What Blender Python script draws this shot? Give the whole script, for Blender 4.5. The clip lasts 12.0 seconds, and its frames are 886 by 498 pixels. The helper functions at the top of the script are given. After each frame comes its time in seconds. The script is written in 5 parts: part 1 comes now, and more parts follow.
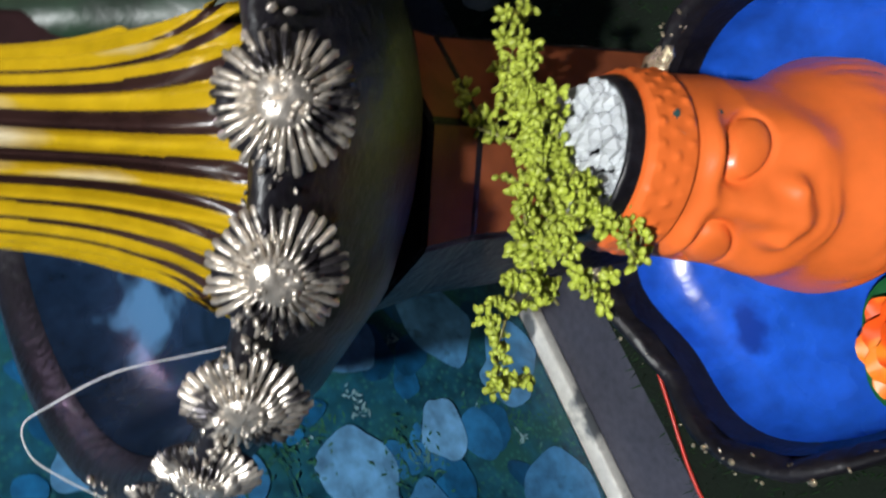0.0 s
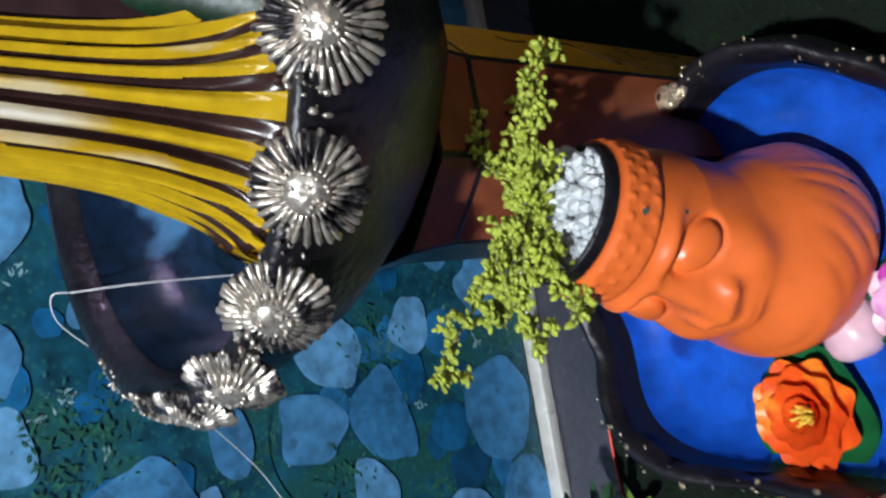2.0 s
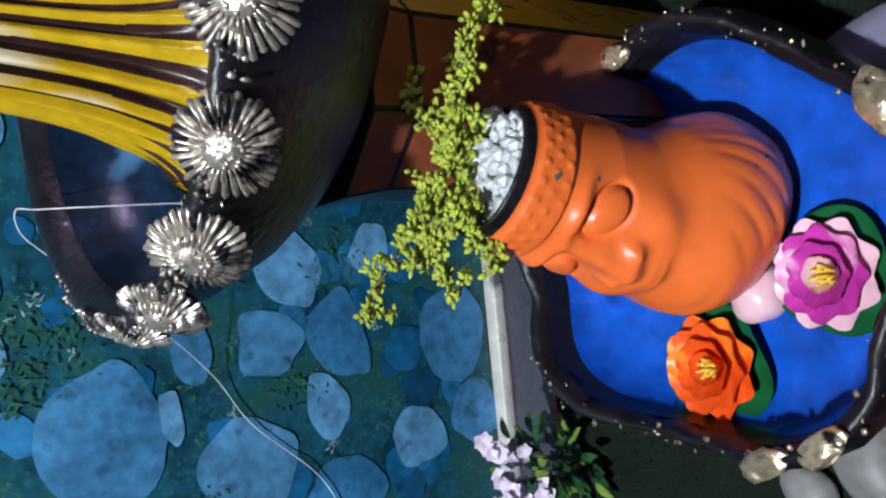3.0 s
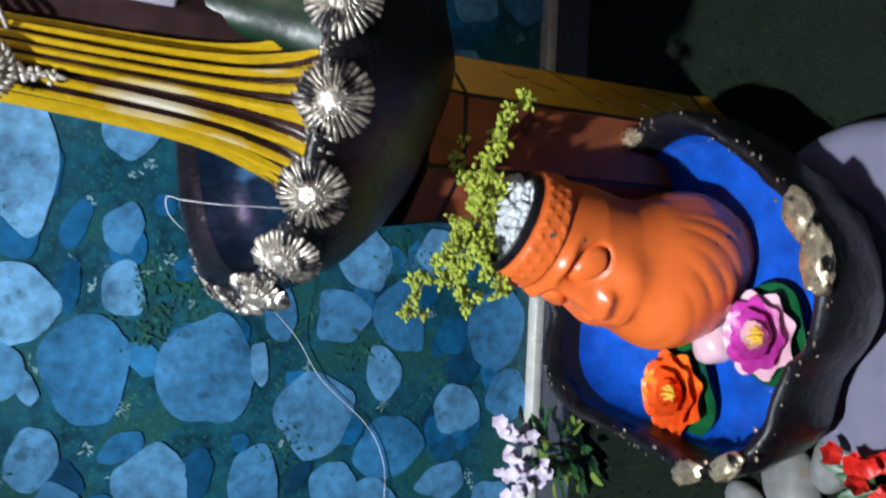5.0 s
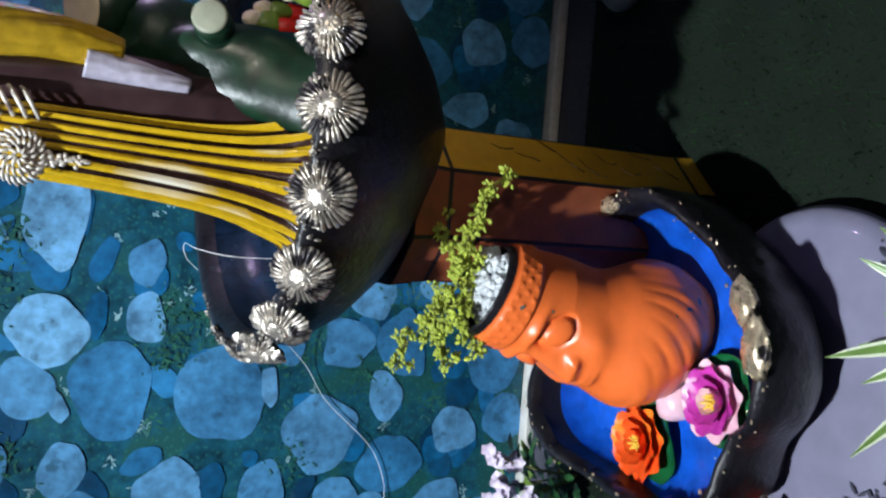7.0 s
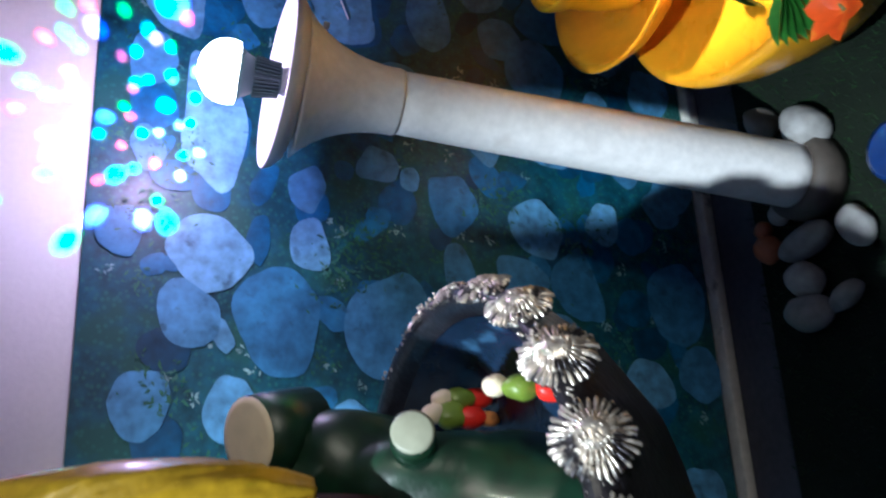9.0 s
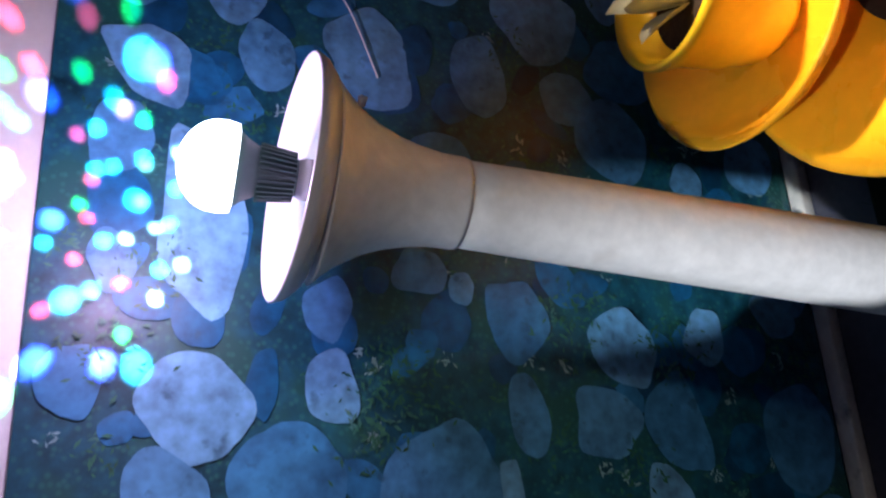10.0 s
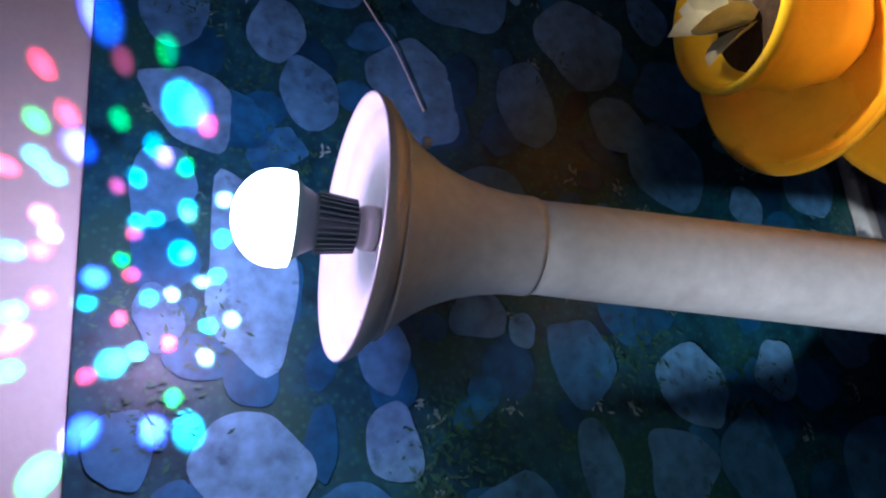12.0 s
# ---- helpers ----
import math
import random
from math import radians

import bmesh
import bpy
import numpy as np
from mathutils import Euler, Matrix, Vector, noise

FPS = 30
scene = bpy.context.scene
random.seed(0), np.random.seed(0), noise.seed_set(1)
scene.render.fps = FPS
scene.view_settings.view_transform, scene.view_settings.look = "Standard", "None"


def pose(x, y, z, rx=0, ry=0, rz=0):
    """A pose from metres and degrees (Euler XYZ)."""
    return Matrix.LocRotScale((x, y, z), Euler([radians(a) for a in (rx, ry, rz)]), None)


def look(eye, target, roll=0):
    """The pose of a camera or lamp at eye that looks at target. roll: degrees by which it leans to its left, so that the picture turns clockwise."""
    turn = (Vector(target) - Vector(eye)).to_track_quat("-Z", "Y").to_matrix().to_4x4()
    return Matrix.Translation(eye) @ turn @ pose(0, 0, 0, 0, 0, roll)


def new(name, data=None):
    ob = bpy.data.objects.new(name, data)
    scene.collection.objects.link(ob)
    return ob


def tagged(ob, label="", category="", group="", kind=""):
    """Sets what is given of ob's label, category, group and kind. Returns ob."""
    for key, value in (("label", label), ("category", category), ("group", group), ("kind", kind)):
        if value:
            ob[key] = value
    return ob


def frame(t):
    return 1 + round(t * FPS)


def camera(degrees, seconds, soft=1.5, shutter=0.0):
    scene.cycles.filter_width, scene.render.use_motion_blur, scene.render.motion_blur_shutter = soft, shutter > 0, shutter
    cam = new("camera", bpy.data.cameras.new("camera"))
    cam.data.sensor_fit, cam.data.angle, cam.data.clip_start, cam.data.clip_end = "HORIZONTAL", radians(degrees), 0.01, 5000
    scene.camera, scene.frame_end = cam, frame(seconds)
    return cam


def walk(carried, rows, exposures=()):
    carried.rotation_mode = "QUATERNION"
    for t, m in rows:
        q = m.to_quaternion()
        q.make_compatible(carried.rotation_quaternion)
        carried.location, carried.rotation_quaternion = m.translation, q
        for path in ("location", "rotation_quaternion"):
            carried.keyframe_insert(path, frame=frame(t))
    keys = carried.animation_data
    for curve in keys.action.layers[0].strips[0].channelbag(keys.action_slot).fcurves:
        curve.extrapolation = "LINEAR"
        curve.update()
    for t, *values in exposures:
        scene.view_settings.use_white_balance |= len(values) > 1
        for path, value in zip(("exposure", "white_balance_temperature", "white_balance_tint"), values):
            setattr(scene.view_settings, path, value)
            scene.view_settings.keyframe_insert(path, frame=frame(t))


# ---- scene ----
cam = camera(54.0, 12.0, soft=2.2, shutter=0.35)
PATH = [
    (0, (-0.97, -0.832, 0.826), (-0.248, 0.555, -0.421), -96.7),
    (0.5, (-0.977, -0.808, 0.832), (-0.353, 0.647, -0.389), -91.6),
    (1, (-0.914, -0.826, 0.835), (-0.453, 0.676, -0.402), -93.4),
    (1.5, (-0.857, -0.907, 0.853), (-0.466, 0.629, -0.367), -92.7),
    (2, (-0.849, -0.976, 0.859), (-0.573, 0.603, -0.337), -93.5),
    (2.5, (-0.85, -1.052, 0.853), (-0.746, 0.559, -0.327), -94.9),
    (3, (-0.83, -1.059, 0.832), (-0.761, 0.564, -0.334), -94.0),
    (3.2, (-0.831, -1.05, 0.826), (-0.772, 0.569, -0.346), -93.2),
    (4.8, (-0.806, -1.287, 0.886), (-0.806, 0.447, -0.11), -87.6),
    (5, (-0.786, -1.31, 0.898), (-0.771, 0.447, -0.059), -87.1),
    (5.5, (-0.724, -1.354, 0.908), (-0.716, 0.435, 0.013), -86.6),
    (6, (-0.703, -1.378, 0.901), (-0.727, 0.413, 0.011), -86.8),
    (6.5, (-0.698, -1.412, 0.887), (-0.747, 0.38, -0.001), -86.7),
    (6.7, (-0.689, -1.423, 0.878), (-0.755, 0.371, -0.004), -86.5),
    (8.3, (-0.61, -1.313, 0.997), (-0.206, 0.499, 0.251), -85.5),
    (8.5, (-0.621, -1.277, 0.992), (-0.068, 0.5, 0.262), -85.5),
    (9, (-0.552, -1.169, 0.988), (0.075, 0.58, 0.247), -85.5),
    (9.5, (-0.435, -1.001, 0.966), (0.212, 0.74, 0.225), -85.5),
    (10, (-0.327, -0.895, 0.949), (0.352, 0.832, 0.203), -85.2),
    (10.5, (-0.291, -0.845, 0.942), (0.409, 0.876, 0.202), -85.4),
    (11, (-0.286, -0.826, 0.961), (0.415, 0.9, 0.233), -85.9),
    (11.5, (-0.283, -0.832, 0.974), (0.427, 0.894, 0.254), -86.4),
    (12, (-0.282, -0.84, 0.977), (0.44, 0.883, 0.261), -86.9),
]
walk(cam, [(t, look(e, g, r)) for t, e, g, r in PATH], exposures=(
    (0.0, 0.05, 6700, 10), (1.0, 0.0, 6500, 10), (2.0, -0.05, 6250, 9), (3.0, 0.0, 6200, 9), (5.0, 0.15, 6200, 8), (6.5, 0.15, 6200, 8),
    (8.5, 0.68, 5700, 3), (9.2, 0.58, 5800, 4), (10.0, 0.38, 6250, 12), (11.0, 0.12, 6200, 14), (12.0, -0.25, 5900, 14)))

# ---- world and lights ----
world = bpy.data.worlds.new("night")
scene.world = world
world.use_nodes = True
world.node_tree.nodes["Background"].inputs[0].default_value = (0.30, 0.30, 0.55, 1)
world.node_tree.nodes["Background"].inputs[1].default_value = 0.075


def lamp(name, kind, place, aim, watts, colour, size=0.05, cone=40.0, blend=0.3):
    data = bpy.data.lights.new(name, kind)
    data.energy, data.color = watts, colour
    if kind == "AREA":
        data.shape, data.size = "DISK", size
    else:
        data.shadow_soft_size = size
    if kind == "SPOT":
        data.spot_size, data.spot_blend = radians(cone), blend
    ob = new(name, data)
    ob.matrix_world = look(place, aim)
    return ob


BULB = Vector((0.0, -0.204, 0.862))
# the garden flood lamp that throws the hard shadows, high up in front and to one side
lamp("flood_lamp", "SPOT", (-1.56, -1.46, 2.86), (-0.77, -0.37, 0.40), 450, (0.92, 0.97, 1.0), 0.05, 33, 0.6)
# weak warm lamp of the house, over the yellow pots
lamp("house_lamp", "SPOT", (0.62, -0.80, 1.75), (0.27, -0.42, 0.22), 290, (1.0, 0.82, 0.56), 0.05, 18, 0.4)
# added unseen fill: low warm light from the right, behind the camera
lamp("warm_fill_lamp", "SPOT", (0.35, -2.30, 1.55), (-0.42, -0.32, 0.66), 50, (1.0, 0.86, 0.68), 0.08, 27, 1.0)
# the milky dome of the party bulb
lamp("bulb_glow", "POINT", BULB + Vector((0, 0, 0.062)), (0, 0, 2), 2.1, (0.86, 0.58, 1.0), 0.02)


TOP_OF_PRINT = 1.004


def beam(x, z, colour, watts, cone):
    eye = BULB + Vector((0, 0.012, 0.05))
    lamp("bulb_beam", "SPOT", eye, (x, 0.0, z), watts * (6 if z > TOP_OF_PRINT else 16), colour, 0.004, cone * 0.8, 0.9)


RED, GREEN, CYAN, BLUE, PINK, WHITE = (1, 0.03, 0.08), (0.03, 1, 0.20), (0.05, 0.70, 1), (0.08, 0.12, 1), (1, 0.25, 0.55), (0.75, 0.95, 1)
# where the coloured beams of the bulb meet the wall
for colour, watts, cone, spots in (
        (RED, 12, 5.5, ((0.195, 1.023), (0.269, 0.975), (0.201, 0.885), (0.120, 0.974), (0.069, 0.956), (0.047, 1.038), (0.000, 1.034), (0.025, 0.957))),
        (RED, 12, 5.0, ((-0.021, 0.966), (-0.047, 1.057), (-0.077, 0.993), (-0.046, 0.920), (0.132, 1.074), (0.250, 1.050), (0.02, 1.10))),
        (GREEN, 5, 5.5, ((0.185, 1.051), (0.197, 0.975), (0.148, 0.907), (0.040, 0.966), (-0.070, 1.055), (-0.099, 0.915), (0.29, 0.93), (-0.12, 1.12))),
        (GREEN, 16, 8.0, ((-0.162, 1.023), (0.10, 1.12))),
        (CYAN, 6, 6.0, ((0.144, 1.048), (0.127, 1.031), (0.131, 0.956), (0.081, 0.954), (0.086, 0.936), (0.025, 0.875), (0.045, 1.062), (-0.006, 0.996))),
        (CYAN, 6, 6.5, ((-0.027, 0.883), (-0.015, 1.057), (-0.054, 0.949), (0.068, 0.869), (0.17, 0.94), (0.0, 0.94), (0.06, 1.09), (0.10, 0.905))),
        (CYAN, 8, 10.0, ((-0.065, 0.971), (0.225, 0.915), (-0.13, 0.90), (0.05, 0.91))),
        (BLUE, 14, 9.0, ((0.220, 0.899), (-0.130, 0.932), (0.323, 0.997), (-0.129, 0.994), (0.16, 1.01), (0.02, 0.99), (0.0, 1.17))),
        (PINK, 5, 6.5, ((0.083, 1.038), (-0.036, 1.051), (0.159, 0.930), (0.09, 1.16), (-0.1, 1.20), (0.22, 1.12))),
        (WHITE, 5, 5.5, ((0.092, 0.903), (0.064, 1.030), (0.049, 0.905), (0.005, 0.918), (0.113, 0.867), (-0.02, 0.86), (-0.06, 0.885), (0.02, 0.89)))):
    for x, z in spots:
        beam(x, z, colour, watts, cone)

# ---- materials ----
def links(mat):
    return mat.node_tree.nodes, mat.node_tree.links


def surface(name, base, rough=0.5, metal=0.0, vary=0.25, fine=60.0, coarse=6.0, bump=0.2, second=None, patch=0.55,
            coat=0.0, by_object=0.0, rough_vary=0.15, lump=0.0):
    """A painted or natural surface: base colour, broken up at two scales, with fine relief; second: a stain colour in patches."""
    mat = bpy.data.materials.new(name)
    mat.use_nodes = True
    n, l = links(mat)
    p = n["Principled BSDF"]
    co = n.new("ShaderNodeTexCoord")
    small, large = n.new("ShaderNodeTexNoise"), n.new("ShaderNodeTexNoise")
    small.inputs["Scale"].default_value, large.inputs["Scale"].default_value = fine, coarse
    small.inputs["Detail"].default_value, large.inputs["Detail"].default_value = 6, 4
    for t in (small, large):
        l.new(co.outputs["Object"], t.inputs["Vector"])
    mix = n.new("ShaderNodeMix")
    mix.data_type = "RGBA"
    mix.inputs["A"].default_value = (*[c * (1 - vary) for c in base], 1)
    mix.inputs["B"].default_value = (*[min(1, c * (1 + vary)) for c in base], 1)
    add = n.new("ShaderNodeMath")
    add.operation = "ADD"
    half = n.new("ShaderNodeMath")
    half.operation = "MULTIPLY"
    half.inputs[1].default_value = 0.5
    l.new(small.outputs[0], add.inputs[0]), l.new(large.outputs[0], add.inputs[1]), l.new(add.outputs[0], half.inputs[0])
    spread = n.new("ShaderNodeMapRange")
    spread.inputs[1].default_value, spread.inputs[2].default_value = 0.32, 0.68
    l.new(half.outputs[0], spread.inputs[0])
    l.new(spread.outputs[0], mix.inputs["Factor"])
    colour = mix.outputs["Result"]
    if second:
        ramp = n.new("ShaderNodeMapRange")
        ramp.inputs[1].default_value, ramp.inputs[2].default_value = patch, patch + 0.08
        l.new(large.outputs[0], ramp.inputs[0])
        over = n.new("ShaderNodeMix")
        over.data_type = "RGBA"
        l.new(ramp.outputs[0], over.inputs["Factor"])
        l.new(colour, over.inputs["A"])
        over.inputs["B"].default_value = (*second, 1)
        colour = over.outputs["Result"]
    if by_object:
        info, val = n.new("ShaderNodeObjectInfo"), n.new("ShaderNodeMapRange")
        val.inputs[3].default_value, val.inputs[4].default_value = 1 - by_object, 1 + by_object
        l.new(info.outputs["Random"], val.inputs[0])
        hue = n.new("ShaderNodeHueSaturation")
        l.new(val.outputs[0], hue.inputs["Value"]), l.new(colour, hue.inputs["Color"])
        colour = hue.outputs[0]
    l.new(colour, p.inputs["Base Color"])
    r = n.new("ShaderNodeMapRange")
    r.inputs[3].default_value, r.inputs[4].default_value = max(0.02, rough - rough_vary), min(1, rough + rough_vary)
    l.new(large.outputs[0], r.inputs[0]), l.new(r.outputs[0], p.inputs["Roughness"])
    p.inputs["Metallic"].default_value = metal
    p.inputs["Coat Weight"].default_value = coat
    if bump:
        b = n.new("ShaderNodeBump")
        b.inputs["Strength"].default_value, b.inputs["Distance"].default_value = bump, 0.002
        l.new(small.outputs[0], b.inputs["Height"]), l.new(b.outputs[0], p.inputs["Normal"])
    return mat


def glowing(name, colour, strength):
    mat = bpy.data.materials.new(name)
    mat.use_nodes = True
    p = mat.node_tree.nodes["Principled BSDF"]
    p.inputs["Base Color"].default_value = (0.8, 0.8, 0.8, 1)
    p.inputs["Emission Color"].default_value = (*colour, 1)
    p.inputs["Emission Strength"].default_value = strength
    return mat


def printed_stone_material():
    """Ink of the printed stones: the object's own colour, mottled, on satin vinyl."""
    mat = surface("printed_stone", (0.5, 0.5, 0.5), 0.42, vary=0.55, fine=60, coarse=11, bump=0.03)
    n, l = links(mat)
    p = n["Principled BSDF"]
    was = p.inputs["Base Color"].links[0].from_socket
    own = n.new("ShaderNodeObjectInfo")
    where, place = n.new("ShaderNodeTexCoord"), n.new("ShaderNodeVectorMath")
    l.new(where.outputs["Object"], place.inputs[0]), l.new(own.outputs["Location"], place.inputs[1])
    for t in [q for q in n if q.type == "TEX_NOISE"]:
        l.new(place.outputs[0], t.inputs["Vector"])
    info, mix = own, n.new("ShaderNodeMix")
    mix.data_type, mix.blend_type = "RGBA", "MULTIPLY"
    mix.inputs["Factor"].default_value = 1
    bright = n.new("ShaderNodeMix")
    bright.data_type, bright.blend_type = "RGBA", "ADD"
    bright.inputs["Factor"].default_value = 1
    l.new(was, bright.inputs["A"]), l.new(was, bright.inputs["B"])
    l.new(bright.outputs["Result"], mix.inputs["A"]), l.new(info.outputs["Color"], mix.inputs["B"])
    # dark pits, thinly strewn
    dots, cut = n.new("ShaderNodeTexNoise"), n.new("ShaderNodeMapRange")
    dots.inputs["Scale"].default_value, dots.inputs["Detail"].default_value = 42, 5
    cut.inputs[1].default_value, cut.inputs[2].default_value = 0.62, 0.70
    cut.inputs[4].default_value = 0.55
    pits = n.new("ShaderNodeMix")
    pits.data_type = "RGBA"
    pits.inputs["B"].default_value = (0.02, 0.07, 0.11, 1)
    l.new(place.outputs[0], dots.inputs["Vector"]), l.new(dots.outputs[0], cut.inputs[0])
    l.new(cut.outputs[0], pits.inputs["Factor"]), l.new(mix.outputs["Result"], pits.inputs["A"])
    l.new(pits.outputs["Result"], p.inputs["Base Color"])
    return mat


def printed_ground_material():
    """Ink between the printed stones: dark teal water with weed and moss."""
    mat = surface("printed_weed", (0.008, 0.078, 0.125), 0.42, vary=0.75, fine=55, coarse=9, bump=0.03,
                  second=(0.012, 0.085, 0.085), patch=0.52)
    n, l = links(mat)
    p = n["Principled BSDF"]
    was = p.inputs["Base Color"].links[0].from_socket
    co, leaf, cut, mix = n.new("ShaderNodeTexCoord"), n.new("ShaderNodeTexVoronoi"), n.new("ShaderNodeMapRange"), n.new("ShaderNodeMix")
    leaf.inputs["Scale"].default_value = 110
    cut.inputs[1].default_value, cut.inputs[2].default_value, cut.inputs[3].default_value, cut.inputs[4].default_value = 0.12, 0.42, 0.6, 0.0
    mix.data_type = "RGBA"
    mix.inputs["B"].default_value = (0.03, 0.16, 0.15, 1)
    l.new(co.outputs["Object"], leaf.inputs["Vector"]), l.new(leaf.outputs["Distance"], cut.inputs[0])
    l.new(cut.outputs[0], mix.inputs["Factor"]), l.new(was, mix.inputs["A"])
    l.new(mix.outputs["Result"], p.inputs["Base Color"])
    return mat


M_PRINT = printed_ground_material()
M_STONE = printed_stone_material()
M_LEAFPRINT = surface("printed_leaf", (0.028, 0.13, 0.085), 0.45, vary=0.6, fine=80, coarse=14, bump=0.0, second=(0.07, 0.2, 0.2), patch=0.56)
M_WALL = surface("wall_paint", (0.78, 0.76, 0.76), 0.6, vary=0.05, fine=120, coarse=4, bump=0.15)
M_STRIP = surface("chipped_marble", (0.62, 0.60, 0.55), 0.4, vary=0.2, fine=70, coarse=14, bump=0.5, second=(0.12, 0.13, 0.14), patch=0.58)
M_FLOOR = surface("dark_floor", (0.055, 0.055, 0.075), 0.45, vary=0.35, fine=90, coarse=7, bump=0.3)
M_TURF = surface("turf_backing", (0.005, 0.010, 0.005), 0.9, vary=0.5, fine=200, coarse=15, bump=0.8)
M_BLADE = surface("turf_blade", (0.014, 0.042, 0.013), 0.6, vary=0.5, fine=30, coarse=10, bump=0.0)
M_BLACK = surface("black_gloss_paint", (0.008, 0.007, 0.010), 0.40, vary=0.6, fine=110, coarse=14, bump=0.9, coat=0.06)
M_SILVER = surface("silver_paint", (0.60, 0.54, 0.47), 0.33, 0.75, vary=0.5, fine=140, coarse=40, bump=0.6, second=(0.05, 0.045, 0.05), patch=0.53)
M_GOLD = surface("old_gold_paint", (0.66, 0.53, 0.36), 0.30, 0.75, vary=0.5, fine=120, coarse=45, bump=1.0, second=(0.03, 0.025, 0.025), patch=0.56)
M_BOWLBLUE = surface("bowl_blue_wash", (0.007, 0.018, 0.042), 0.25, vary=0.6, fine=60, coarse=9, bump=0.3, second=(0.06, 0.16, 0.30), patch=0.60)
M_BASINBLUE = surface("basin_blue_paint", (0.010, 0.085, 0.52), 0.26, vary=0.45, fine=40, coarse=11, bump=0.6, coat=0.4, second=(0.006, 0.04, 0.30), patch=0.60)
M_ORANGE = surface("orange_terracotta", (0.86, 0.165, 0.032), 0.36, vary=0.10, fine=60, coarse=9, bump=0.10, coat=0.15)
M_CHIP = surface("chipped_spot", (0.03, 0.09, 0.09), 0.6)
M_YELLOW = surface("yellow_robe_paint", (0.54, 0.345, 0.008), 0.28, vary=0.22, fine=70, coarse=9, bump=0.5, coat=0.3)


def white_patches(mat, spots):
    """White paint brushed over the pleats, soft at its ends; spots: middle and half length."""
    n, l = links(mat)
    p = n["Principled BSDF"]
    colour = p.inputs["Base Color"].links[0].from_socket
    co, rough, tall = n.new("ShaderNodeTexCoord"), n.new("ShaderNodeTexNoise"), n.new("ShaderNodeVectorMath")
    tall.operation = "MULTIPLY"
    tall.inputs[1].default_value = (1, 1, 0.45)
    l.new(co.outputs["Object"], tall.inputs[0])
    rough.inputs["Scale"].default_value = 45
    l.new(co.outputs["Object"], rough.inputs["Vector"])
    for middle, half in spots:
        far, cut, add, over = n.new("ShaderNodeVectorMath"), n.new("ShaderNodeMapRange"), n.new("ShaderNodeMath"), n.new("ShaderNodeMix")
        far.operation, over.data_type, add.operation = "DISTANCE", "RGBA", "MULTIPLY_ADD"
        far.inputs[1].default_value = (middle[0], middle[1], middle[2] * 0.45)
        l.new(tall.outputs[0], far.inputs[0])
        l.new(rough.outputs[0], add.inputs[0]), l.new(far.outputs["Value"], add.inputs[2])
        add.inputs[1].default_value = half * 0.5
        cut.inputs[1].default_value, cut.inputs[2].default_value = half * 1.5, half * 0.6
        l.new(add.outputs[0], cut.inputs[0]), l.new(cut.outputs[0], over.inputs["Factor"])
        l.new(colour, over.inputs["A"])
        over.inputs["B"].default_value = (0.78, 0.75, 0.66, 1)
        colour = over.outputs["Result"]
    l.new(colour, p.inputs["Base Color"])


white_patches(M_YELLOW, (((-0.655, -0.425, 0.750), 0.024), ((-0.600, -0.450, 0.655), 0.015), ((-0.690, -0.415, 0.690), 0.018), ((-0.640, -0.430, 0.86), 0.010)))
M_DRAPE = surface("olive_yellow_drape", (0.32, 0.20, 0.010), 0.3, vary=0.4, fine=70, coarse=14, bump=0.3, coat=0.3)
M_FILIGREE = surface("pale_silver_relief", (0.60, 0.55, 0.50), 0.5, 0.25, vary=0.4, fine=150, coarse=40, bump=0.6, second=(0.16, 0.10, 0.08), patch=0.58)
M_SPRIG = surface("printed_pale_sprig", (0.22, 0.38, 0.42), 0.45, vary=0.5, fine=80, coarse=14, bump=0.0)
M_FOLD = surface("dark_fold_paint", (0.035, 0.016, 0.014), 0.3, vary=0.4, fine=70, coarse=12, bump=0.2)
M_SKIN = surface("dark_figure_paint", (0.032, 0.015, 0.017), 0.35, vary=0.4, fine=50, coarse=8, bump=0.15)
M_GREEN = surface("dark_green_gloss", (0.005, 0.024, 0.011), 0.40, vary=0.7, fine=45, coarse=7, bump=0.5, coat=0.05, second=(0.01, 0.13, 0.03), patch=0.62)
M_CREAM = surface("cream_cut_end", (0.72, 0.62, 0.44), 0.5, vary=0.1, fine=50, coarse=20, bump=0.2)
M_CUTDULL = surface("dull_cut_end", (0.26, 0.27, 0.20), 0.5, vary=0.2, fine=50, coarse=20, bump=0.2)
M_SASH = surface("pale_sash", (0.45, 0.42, 0.52), 0.4, vary=0.3, fine=80, coarse=12, bump=0.3)
M_TERRA = surface("brown_terracotta", (0.22, 0.055, 0.02), 0.5, vary=0.35, fine=50, coarse=9, bump=0.3)
M_PANEL = surface("yellow_panel_paint", (0.60, 0.33, 0.012), 0.35, vary=0.15, fine=60, coarse=7, bump=0.15)
M_PEBBLE = surface("white_pebble", (0.27, 0.265, 0.26), 0.5, vary=0.3, fine=60, coarse=20, bump=0.5, by_object=0.3, second=(0.26, 0.21, 0.17), patch=0.60)
M_REDPEB = surface("rust_pebble", (0.45, 0.14, 0.06), 0.5, vary=0.2, fine=60, coarse=20, bump=0.3)
M_CHIPS = surface("grey_stone_chips", (0.50, 0.52, 0.54), 0.45, vary=0.3, fine=80, coarse=30, bump=0.5)
M_SOIL = surface("soil", (0.03, 0.018, 0.012), 0.9, vary=0.5, fine=120, coarse=20, bump=1.0)
M_SEDUM = surface("sedum_leaf", (0.36, 0.42, 0.05), 0.45, vary=0.45, fine=60, coarse=25, bump=0.0)
M_STEM = surface("plant_stem", (0.20, 0.19, 0.06), 0.6, vary=0.3)
